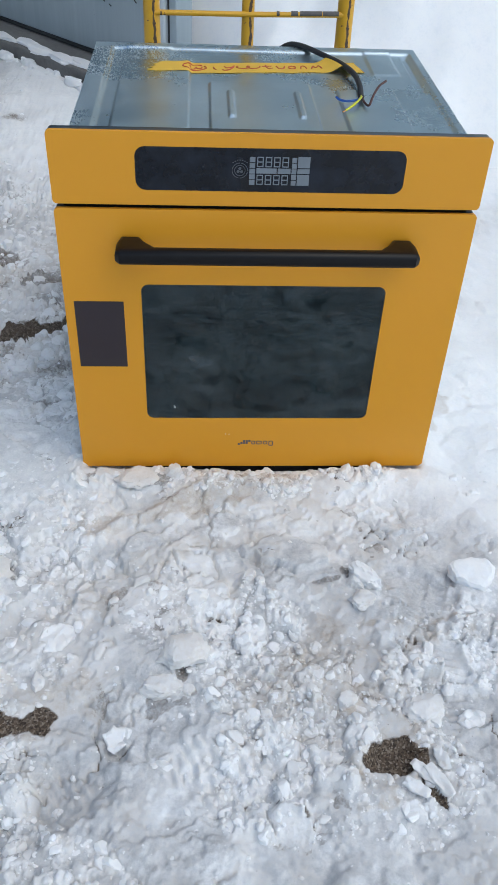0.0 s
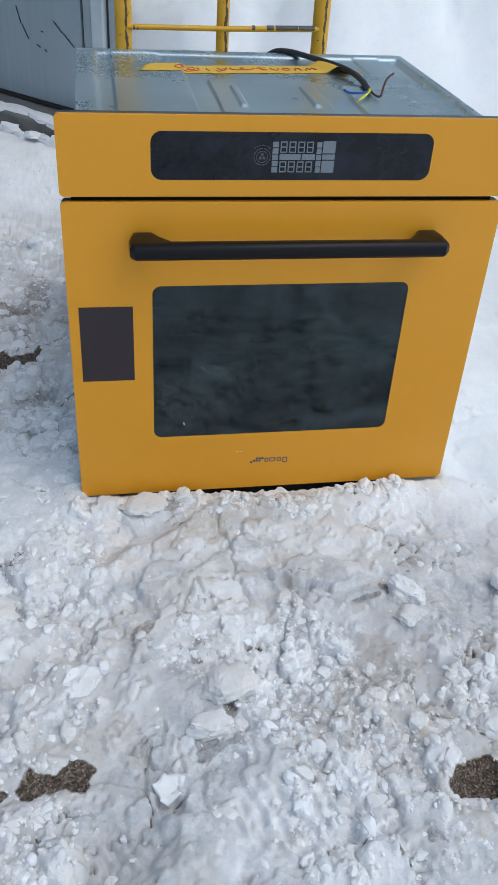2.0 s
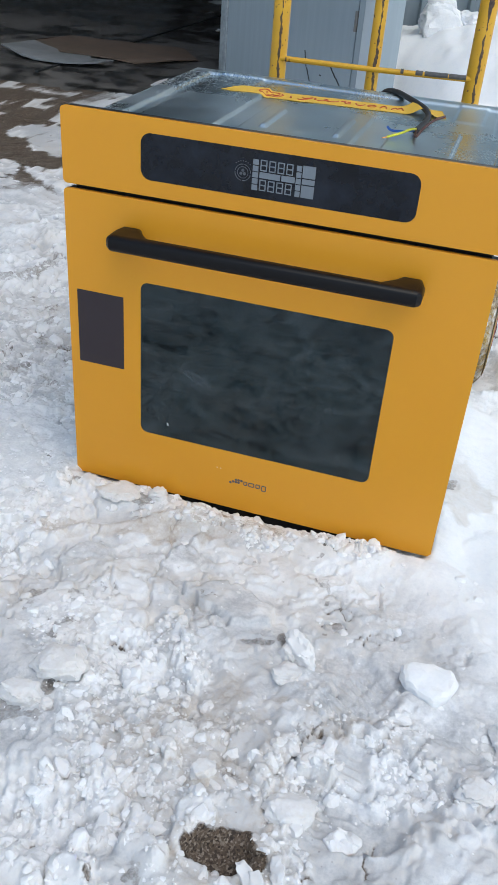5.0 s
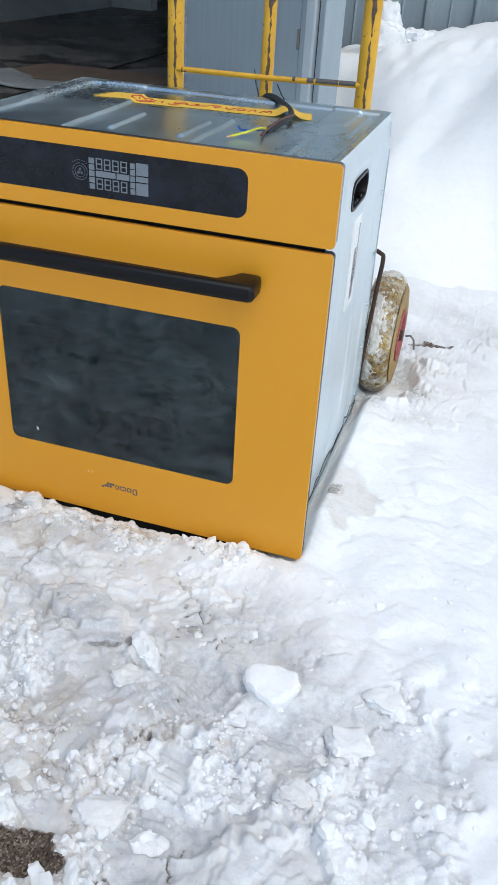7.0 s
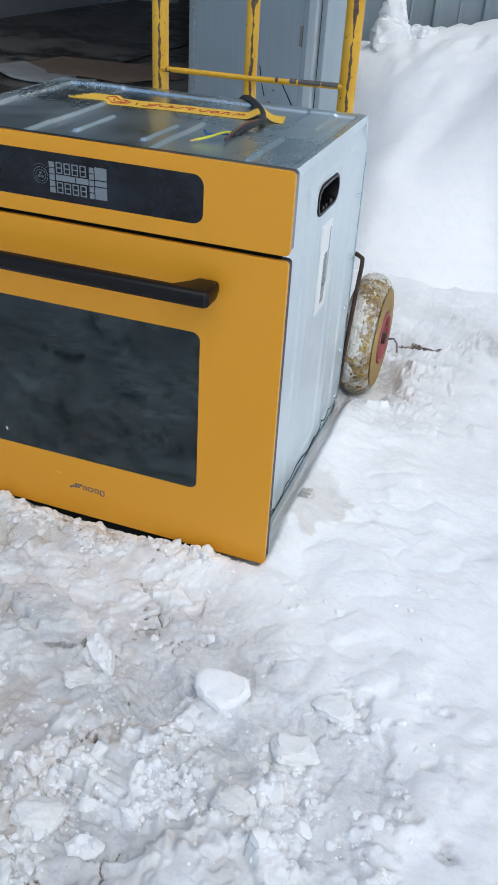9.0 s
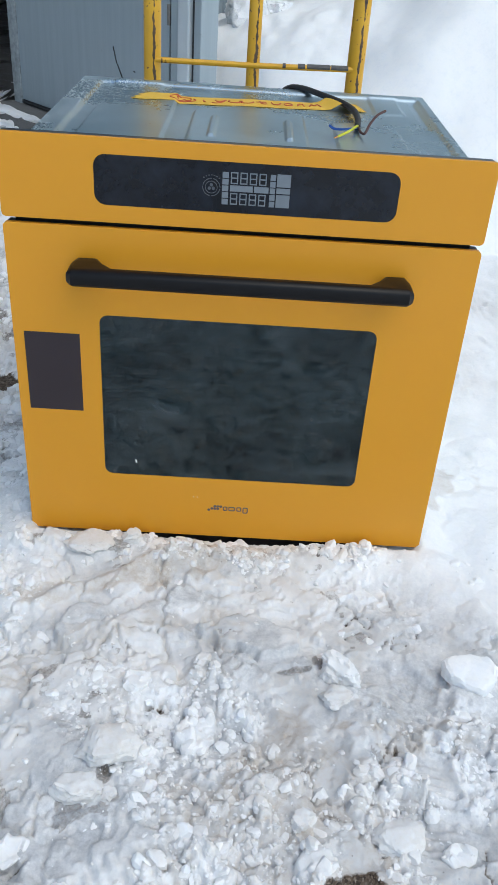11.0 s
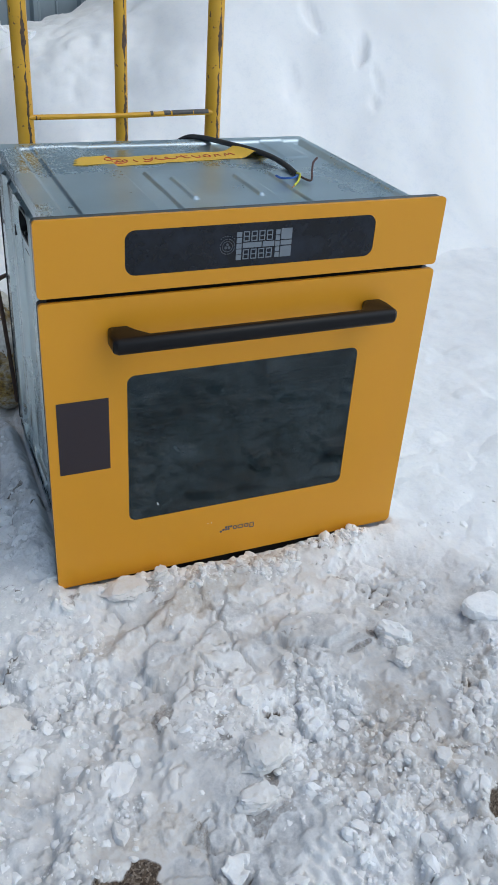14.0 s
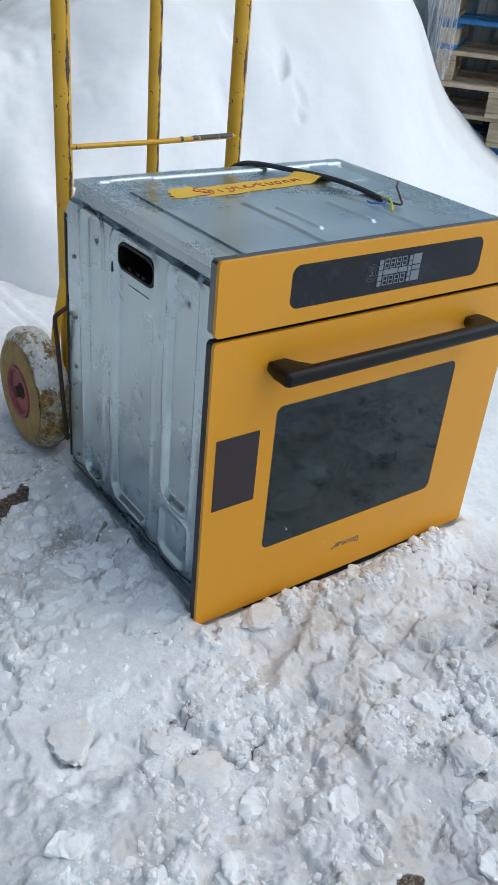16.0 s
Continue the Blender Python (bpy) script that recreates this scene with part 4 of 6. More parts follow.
# the wide door leaf, swung open and frozen in
leaf = empty("door_1", LEAF, "open grey sandwich-panel door leaf with pale edge trims", "door", kind="structure")
part("panel", box(0.06, LEAF_LEN - 0.17, 0, 0.06, 0.075, 3.2, 0.002), WALL, leaf)
part("edge_strip", box(0.0, 0.058, -0.006, 0.066, 0.03, 3.2, 0.004), GRIME, leaf, "dirty weathered steel edge strip")
part("seal", box(LEAF_LEN - 0.168, LEAF_LEN - 0.150, 0.006, 0.055, 0.06, 3.2), RUBBER, leaf, "black rubber seal")
part("trim", box(LEAF_LEN - 0.148, LEAF_LEN - 0.108, -0.012, 0.06, 0.05, 3.2, 0.004), WALL, leaf)
part("trim", box(LEAF_LEN - 0.106, LEAF_LEN - 0.05, -0.02, 0.07, 0.05, 3.2, 0.006), TRIM, leaf, "pale aluminium edge profile")
part("seal", box(LEAF_LEN - 0.048, LEAF_LEN - 0.036, -0.005, 0.06, 0.05, 3.2), RUBBER, leaf, "black rubber seal")
part("trim", box(LEAF_LEN - 0.034, LEAF_LEN, -0.012, 0.06, 0.05, 3.2, 0.004), WALL, leaf)
part("bottom_rail", box(0.06, LEAF_LEN - 0.17, -0.004, 0.064, 0.062, 0.073), RUBBER, leaf, "black bottom seal")
for hz in (0.5, 1.6, 2.7):
    part("hinge", tube([(LEAF_LEN - 0.16, -0.008, hz - 0.03), (LEAF_LEN - 0.16, -0.008, hz + 0.03)], 0.007), STEEL, leaf)
sill = part("trim_sill", box(-0.02, LEAF_LEN - 0.02, -0.15, 0.12, -0.06, 0.058, 0.008), SILL, None, at=LEAF.copy())
tagged(sill, "weathered concrete kerb under the door leaf", "kerb", kind="structure")
random.seed(4)
for u, z, w, ang in ((0.712, 0.337, 0.055, -70), (0.740, 0.288, 0.05, -56), (0.80, 0.253, 0.018, -20), (0.823, 0.300, 0.010, -10), (0.835, 0.243, 0.012, -25), (0.902, 0.325, 0.05, -38), (0.950, 0.292, 0.06, -36)):
    b = box(-w / 2, w / 2, -0.0030, -0.0002, -0.0013, 0.0013)
    part("scuff_mark", b, INK, leaf, "dark scuff", at=pose(u, 0, z, 0, -ang, 0))


# ---- oven ----
oven = empty("built_in_oven", pose(0, 0, 0), "built-in oven with a mustard yellow glass front, standing on snow", "oven")


def front(x, z, d):
    return (x, d, z)


def oven_front():
    cp = part("control_panel", frame_plate(rrect(-0.2985, 0.2985, 0.4855, 0.587, 0.006), rrect(-0.1835, 0.1845, 0.507, 0.568, 0.014), 0.0, 0.006), YELLOW, oven, "mustard yellow glass control panel")
    part("display", prism(rrect(-0.1833, 0.1843, 0.5072, 0.5678, 0.0138), front, 0.0004, 0.006), DISPLAY, cp, "black glass display strip")
    part("panel_edge", prism(rrect(-0.2975, 0.2975, 0.4865, 0.586, 0.006), front, 0.0065, 0.0200), EDGE_STEEL, cp, "dark steel panel edge")
    # printed clock digits and symbols
    def seg(name, pts):
        bm = bmesh.new()
        for x0, x1, z0, z1 in pts:
            box(x0, x1, -0.0004, 0.001, z0, z1, bm=bm)
        return part(name, bm, PRINT, cp)
    for row in (0.5425, 0.5175):
        for k in range(4):
            x0, w, hh, t = -0.0190 + 0.0114 * k, 0.0088, 0.0140, 0.0013
            x1, z0 = x0 + w, row
            seg("digit", [(x0, x0 + t, z0, z0 + hh), (x1 - t, x1, z0, z0 + hh), (x0 + t, x1 - t, z0, z0 + t), (x0 + t, x1 - t, z0 + hh - t, z0 + hh), (x0 + t, x1 - t, z0 + hh / 2 - t / 2, z0 + hh / 2 + t / 2)])
    for x0, x1, cells in ((-0.0290, -0.0215, 5), (0.0285, 0.0350, 5)):
        for k in range(cells):
            z0 = 0.5172 + 0.0080 * k
            seg("symbol_block", [(x0, x1, z0, z0 + 0.0068)])
    for x0, x1, z0, z1 in ((0.0365, 0.0530, 0.5172, 0.5325), (0.0365, 0.0530, 0.5340, 0.5405), (0.0365, 0.0530, 0.5420, 0.5572), (-0.0195, 0.0080, 0.5335, 0.5408), (0.0095, 0.0270, 0.5335, 0.5408)):
        seg("symbol_block", [(x0, x1, z0, z1)])
    for r, t in ((0.0108, 0.0008), (0.0075, 0.0007)):
        bm = bmesh.new()
        n = 40
        ring = [[bm.verts.new((-0.042 + q * math.cos(2 * math.pi * k / n), -0.0004, 0.5370 + q * math.sin(2 * math.pi * k / n))) for k in range(n)] for q in (r, r - t)]
        for k in range(n):
            if r > 0.01 and k % 10 == 9:
                continue
            bm.faces.new((ring[0][k], ring[0][(k + 1) % n], ring[1][(k + 1) % n], ring[1][k]))
        ex = bmesh.ops.extrude_face_region(bm, geom=bm.faces[:])
        bmesh.ops.translate(bm, verts=[v for v in ex["geom"] if isinstance(v, bmesh.types.BMVert)], vec=(0, 0.001, 0))
        part("dial_mark", bm, DIAL, cp)
    bm = bmesh.new()
    for a in (90, 210, 330):
        c, s = math.cos(radians(a)), math.sin(radians(a))
        prism([(-0.042 + 0.0028 * c + 0.0020 * math.cos(radians(b)), 0.537 + 0.0028 * s + 0.0020 * math.sin(radians(b))) for b in range(0, 360, 45)], front, -0.0004, 0.001, bm=bm)
    part("fan_mark", bm, DIAL, cp)
    for k in range(7):
        a = radians(50 + 80 * k / 6)
        x, z = -0.042 + 0.0145 * math.cos(a), 0.537 + 0.0145 * math.sin(a)
        part("dial_tick", box(x - 0.0008, x + 0.0008, -0.0004, 0.001, z - 0.0005, z + 0.0005), DIAL, cp)

    door = part("door", frame_plate(rrect(-0.2985, 0.2985, 0.0, 0.4785, 0.006), rrect(-0.1835, 0.1845, 0.1075, 0.3605, 0.012), 0.0, 0.006), YELLOW, oven, "mustard yellow glass door")
    part("window", prism(rrect(-0.1833, 0.1843, 0.1077, 0.3603, 0.0118), front, 0.0004, 0.006), PANE, door, "dark tinted glass window")
    part("door_edge", frame_plate(rrect(-0.2975, 0.2975, 0.001, 0.4775, 0.006), rrect(-0.2, 0.2, 0.09, 0.38, 0.012), 0.0065, 0.0200), DARK_EDGE, door, "black door frame edge")
    # handle: one bar whose ends step back to the door
    plan = [(-0.214, -0.046), (-0.208, -0.052), (0.208, -0.052), (0.214, -0.046), (0.214, -0.020), (0.209, 0.0), (0.181, 0.0), (0.172, -0.016), (0.158, -0.031),
            (-0.158, -0.031), (-0.172, -0.016), (-0.181, 0.0), (-0.209, 0.0), (-0.214, -0.020)]
    bm = prism(plan, lambda a, b, d: (a, b, d), 0.4175, 0.4405, 0.0085, seg=4)
    part("handle", bm, BLACK, door, "matte black bar handle", smooth=True)
    part("sticker", box(-0.2845, -0.2105, -0.0005, 0.0, 0.2125, 0.3310), STICKER, door, "blank plum-coloured sticker")
    bm = prism([(-0.1390, 0.1345), (-0.1372, 0.1325), (-0.1362, 0.1290), (-0.1378, 0.1288), (-0.1384, 0.1312)], front, -0.0008, 0.0006)
    part("snow_speck", bm, WHITE_PAPER, door, "white speck on the glass")
    for x, z in ((-0.053, 0.0725), (-0.047, 0.0722)):
        part("paint_chip", box(x, x + 0.0012, -0.0004, 0.001, z, z + 0.0012), WHITE_PAPER, door)
    # maker's mark as plain shapes
    for k, (x, z) in enumerate(((-0.0290, 0.0505), (-0.0245, 0.0530), (-0.0200, 0.0530), (-0.0200, 0.0575), (-0.0155, 0.0575), (-0.0155, 0.0530), (-0.0110, 0.0575))):
        part("mark_dot", prism([(x + 0.0022 * math.cos(a * math.pi / 6), z + 0.0022 * math.sin(a * math.pi / 6)) for a in range(12)], front, -0.0004, 0.001), LOGO, door)
    for x0, x1, z0, z1 in ((-0.0075, -0.0010, 0.0500, 0.0580), (0.0005, 0.0105, 0.0500, 0.0580), (0.0125, 0.0200, 0.0500, 0.0580), (0.0220, 0.0300, 0.0470, 0.0580)):
        part("mark_bar", frame_plate(rrect(x0, x1, z0, z1, 0.002, 3), rrect(x0 + 0.0016, x1 - 0.0016, z0 + 0.0016, z1 - 0.0016, 0.001, 3), -0.0004, 0.001), LOGO, door)


B0, B1, Z0, Z1 = -0.272, 0.276, 0.012, 0.5715


def bead(x, y, x0, x1, y0, y1, soft=0.0032):
    return smoothstep(x0 - soft, x0, x) * smoothstep(x1 + soft, x1, x) * smoothstep(y0 - soft, y0, y) * smoothstep(y1 + soft, y1, y)


def top_height(x, y):
    """The pressed top sheet: a sunk field with raised plateaus, narrow ribs and lugs along the rear."""
    h = np.full_like(x, Z1 - 0.0050)
    h = h + 0.0050 * (1 - bead(x, y, -0.240, 0.262, 0.055, 0.432, 0.008))
    h += 0.0046 * bead(x, y, -0.220, -0.114, 0.05, 0.372)
    h += 0.0046 * bead(x, y, -0.080, 0.074, 0.05, 0.265)
    h += 0.0046 * bead(x, y, 0.117, 0.205, 0.05, 0.240)
    h += 0.0020 * bead(x, y, -0.218, -0.149, 0.388, 0.44, 0.008)
    h += 0.0022 * bead(x, y, 0.190, 0.229, 0.328, 0.44, 0.006)
    h -= 0.0030 * bead(x, y, 0.252, 0.259, 0.244, 0.425)
    for sx in (-0.050, 0.052):
        h += 0.0035 * bead(x, y, sx - 0.003, sx + 0.003, 0.108, 0.215, 0.003)
    return h + 0.0006 * fbm(x * 14, y * 14, 101, 3)


def oven_body():
    body = part("body", bmesh.new(), ZINC_SHADED, oven)
    bm = bmesh.new()
    # shell of the cabinet: sides, back, floor and a front rim, each sheet 1.5 mm thick
    box(B0 + 0.03, B1 - 0.03, 0.497, 0.503, 0.02, 0.50, 0.001, bm)
    box(B0, B1, 0.036, 0.50, Z0, Z0 + 0.004, bm=bm)
    bm.to_mesh(body.data)
    bm.free()
    # cavity seen through the window
    cav = bmesh.new()
    for b in ((-0.23, 0.23, 0.40, 0.405, 0.07, 0.40), (-0.235, -0.23, 0.04, 0.405, 0.07, 0.40), (0.23, 0.235, 0.04, 0.405, 0.07, 0.40), (-0.235, 0.235, 0.04, 0.405, 0.065, 0.07), (-0.235, 0.235, 0.04, 0.405, 0.40, 0.405)):
        box(*b, bm=cav)
    part("cavity", cav, CAVITY, oven, "dark enamelled oven cavity")
    for z in (0.155, 0.215, 0.275):
        rk = bmesh.new()
        for y in np.linspace(0.06, 0.38, 9):
            tube([(-0.225, y, z), (0.225, y, z)], 0.0014, 6, rk)
        part("rack", rk, CHROME, oven, "steel oven rack")

    # top sheet with pressed beads
    xs = np.linspace(B0 - 0.0012, B1 + 0.0012, 330)
    ys = np.linspace(0.0208, 0.4600, 128)

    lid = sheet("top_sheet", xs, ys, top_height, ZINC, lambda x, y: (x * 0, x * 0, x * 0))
    lid.parent = oven
    tagged(lid, "dusty galvanised top sheet with pressed beads")
    part("top_edge", box(B0 + 0.002, B1 - 0.002, 0.030, 0.4595, Z1 - 0.030, Z1 - 0.0125, bm=None), ZINC_SHADED, oven)
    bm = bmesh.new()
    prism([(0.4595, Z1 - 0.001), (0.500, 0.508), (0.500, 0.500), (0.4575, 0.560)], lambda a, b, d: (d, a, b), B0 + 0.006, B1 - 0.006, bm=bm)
    part("rear_slope", bm, ZINC_SHADED, oven, "folded rear edge of the casing")

    # side sheets with pressed panels
    def side_sheet(sign, x):
        ys2, zs = np.arange(0.024, 0.5005, 0.003), np.arange(Z0 + 0.012, Z1 + 0.0005, 0.003)
        Y, Z = np.meshgrid(ys2, zs)

        def pressed(y0, y1, z0, z1, depth, r=0.018):
            """A sunk panel with round corners inside a low raised rim."""
            qy = np.abs(Y - (y0 + y1) / 2) - (y1 - y0) / 2 + r
            qz = np.abs(Z - (z0 + z1) / 2) - (z1 - z0) / 2 + r
            sd = np.hypot(np.maximum(qy, 0), np.maximum(qz, 0)) + np.minimum(np.maximum(qy, qz), 0) - r
            return depth * smoothstep(0.004, -0.005, sd) - 0.0026 * np.exp(-((sd - 0.009) / 0.004) ** 2)

        D = pressed(0.374, 0.434, 0.040, 0.530, 0.0066) + pressed(0.206, 0.324, 0.052, 0.526, 0.0066, 0.022) + pressed(0.084, 0.154, 0.150, 0.528, 0.0066)
        D += pressed(0.084, 0.154, 0.045, 0.122, 0.003, 0.012)
        for py, pz in ((0.398, 0.491), (0.117, 0.490), (0.251, 0.281), (0.115, 0.289), (0.388, 0.292), (0.25, 0.089), (0.40, 0.08), (0.25, 0.20), (0.12, 0.10)):
            D += 0.0024 * np.exp(-((Y - py) ** 2 + (Z - pz) ** 2) / 0.006 ** 2)
        D *= 1.0 if sign < 0 else 0.26
        deep = 0.0066 if sign < 0 else 0.0017
        D += 0.0005 * fbm(Y * 9, Z * 9, 111, 2)
        band = 0.0075 if sign < 0 else 0.0012
        D += band * smoothstep(0.531, 0.538, Z) - (band + 0.0005) * smoothstep(Z1 - 0.016, Z1 - 0.013, Z)
        chop = (Y > 0.4605) & (Z > 0.575 - (Y - 0.4595) * 1.6)
        hole = np.hypot(np.maximum(np.abs(Y - 0.267) - 0.036, 0), Z - 0.492) < 0.0175
        keep = ~(chop | hole)
        bm = bmesh.new()
        n, m = Y.shape
        vs = {}
        def vert(i, j):
            if (i, j) not in vs:
                vs[i, j] = bm.verts.new((x - sign * D[i, j], Y[i, j], Z[i, j]))
            return vs[i, j]
        for i in range(n - 1):
            for j in range(m - 1):
                if keep[i, j] and keep[i + 1, j] and keep[i, j + 1] and keep[i + 1, j + 1]:
                    bm.faces.new((vert(i, j), vert(i, j + 1), vert(i + 1, j + 1), vert(i + 1, j)))
        ob = part("side_sheet", bm, ZINC_SHADED if sign < 0 else ZINC_HAZY_LIT, oven, "galvanised side sheet with pressed panels" if sign < 0 else "hazy galvanised side sheet, colour lightened for the brighter side", smooth=True)
        ring = [(math.copysign(0.036, math.cos(a)), math.cos(a), math.sin(a)) for a in [2 * math.pi * (k + 0.5) / 40 for k in range(40)]]
        cup = bmesh.new()
        rows = [[cup.verts.new((x - sign * (deep - dx), 0.267 + cy + q * ca, 0.492 + q * sa)) for cy, ca, sa in ring] for dx, q in ((0.0, 0.0235), (0.0022, 0.0220), (0.0022, 0.0178), (-0.004, 0.0165), (-0.040, 0.0155))]
        for a, c in zip(rows, rows[1:]):
            for k in range(40):
                cup.faces.new((a[k], a[(k + 1) % 40], c[(k + 1) % 40], c[k]))
        cup.faces.new(rows[-1])
        part("carry_handle", cup, BLACK, oven, "recessed black carrying grip", smooth=True)
        for ty in (0.246, 0.262, 0.288):
            part("grip_tooth", box(*sorted((x - sign * deep, x - sign * (deep + 0.005))), ty - 0.005, ty + 0.005, 0.4700, 0.4805, 0.0012), BLACK, oven, "broken tooth in the grip")
        if sign < 0:
            for hy, hz in ((0.329, 0.470), (0.162, 0.470)):
                part("slot", prism([(hy - 0.0022, hz - 0.008), (hy + 0.0020, hz - 0.009), (hy + 0.0026, hz + 0.006), (hy - 0.0010, hz + 0.009)], lambda a, c, dd: (dd, a, c), x - sign * 0.004, x + sign * 0.0022), RUBBER, oven, "narrow dark slot")
            part("groove", box(*sorted((x - sign * (deep + 0.002), x - sign * (deep - 0.0004))), 0.226, 0.290, 0.4515, 0.4528), DARK_EDGE, oven, "fine pressed groove")
        # lower chassis strip behind the foot of the sheet
        st = bmesh.new()
        poly = [(0.026, 0.045), (0.499, 0.045), (0.499, -0.020), (0.026, -0.020)]
        prism(poly, lambda a, b, dd: (dd, a, b), x - sign * 0.003, x - sign * 0.0045, bm=st)
        part("chassis_strip", st, ZINC_SHADED if sign < 0 else ZINC_HAZY_LIT, oven)
        # torn dark edge along the foot of the sheet
        rnd = random.Random(70)
        edge, yy = [], 0.032
        while yy < 0.498:
            edge.append((yy, 0.030 + 0.006 * math.sin(yy * 34) + rnd.uniform(-0.003, 0.003) + (0.006 if rnd.random() < 0.3 else 0.0)))
            yy += rnd.uniform(0.008, 0.022)
        low = [(a, c - rnd.uniform(0.0010, 0.0045)) for a, c in reversed(edge)]
        part("torn_edge", prism(edge + low, lambda a, c, dd: (dd, a, c), x + sign * 0.0010, x - sign * 0.0030), RUBBER, oven, "dark torn lower edge")
        part("top_fold", box(*sorted((x + sign * 0.0014, x + sign * 0.0026)), 0.024, 0.459, Z1 - 0.013, Z1 + 0.0002), ZINC if sign < 0 else ZINC_HAZY_LIT, oven, "folded edge of the top sheet")
        part("front_frame", box(*sorted((x + sign * 0.004, x - sign * 0.012)), 0.0206, 0.030, 0.02, 0.478, 0.001), DARK_EDGE, oven, "black front frame")
        part("front_bracket", box(*sorted((x + sign * 0.0045, x - sign * 0.012)), 0.0206, 0.044, 0.482, 0.560, 0.001), EDGE_STEEL, oven)
        if sign > 0:
            part("bent_tab", prism([(0.455, Z1 - 0.002), (0.462, Z1 - 0.004), (0.478, Z1 - 0.040), (0.474, Z1 - 0.041)], lambda a, c, dd: (dd, a, c), x + 0.0015, x + 0.0030), ZINC_HAZY_LIT, oven, "bent metal tab at the rear corner")
        if sign < 0:
            part("panel_bracket", box(*sorted((sign * 0.2979, sign * 0.290)), 0.0072, 0.0203, 0.490, 0.582, 0.0006), EDGE_STEEL, oven, "dark metal bracket behind the control panel")
        part("rear_edge", box(*sorted((x + sign * 0.0015, x - sign * 0.003)), 0.4985, 0.504, 0.03, 0.505), RUBBER if sign < 0 else ZINC_SHADED, oven, "rear edge")
        for z in (0.05, 0.15, 0.235, 0.33, 0.44):
            part("screw", lathe([(0.0, 0.004), (0.002, 0.003)], 10, "x") if sign > 0 else lathe([(0.0, 0.004), (-0.002, 0.003)], 10, "x"), STEEL if sign < 0 else ZINC_SHADED, oven, at=pose(x + sign * 0.001, 0.47, z))
        return ob

    side_sheet(-1, B0)
    side_sheet(1, B1)
    part("front_rim", frame_plate(rrect(B0 + 0.014, B1 - 0.014, 0.018, Z1 - 0.012, 0.004, 3), rrect(-0.236, 0.236, 0.062, 0.408, 0.012, 3), 0.0206, 0.030), DARK_EDGE, oven)
    part("gap_bar", box(-0.285, 0.285, 0.0120, 0.0204, 0.4776, 0.4864), BLACK, oven, "black strip behind the panel gap")
    # underside block in black, putting the gap's shade into its colour
    part("base", box(-0.20, 0.21, 0.008, 0.49, -0.022, 0.010, 0.002), BLACK, oven, "underside coloured black for the shaded gap beneath the door")
    # barcode label on the side
    lab = part("label", box(B1 - 0.0025, B1 + 0.0002, 0.249, 0.306, 0.305, 0.447), WHITE_PAPER, oven, "white paper barcode label")
    random.seed(11)
    z = 0.318
    while z < 0.398:
        w = random.choice((0.0007, 0.0011, 0.0018))
        part("bar", box(B1 - 0.0004, B1 + 0.0006, 0.272, 0.292, z, z + w), INK, lab)
        z += w + random.choice((0.0014, 0.0024))
    for y in (0.296, 0.300):
        part("text_bar", box(B1 - 0.0004, B1 + 0.0006, y, y + 0.0008, 0.345, 0.435), PRINT, lab)


oven_front()
oven_body()


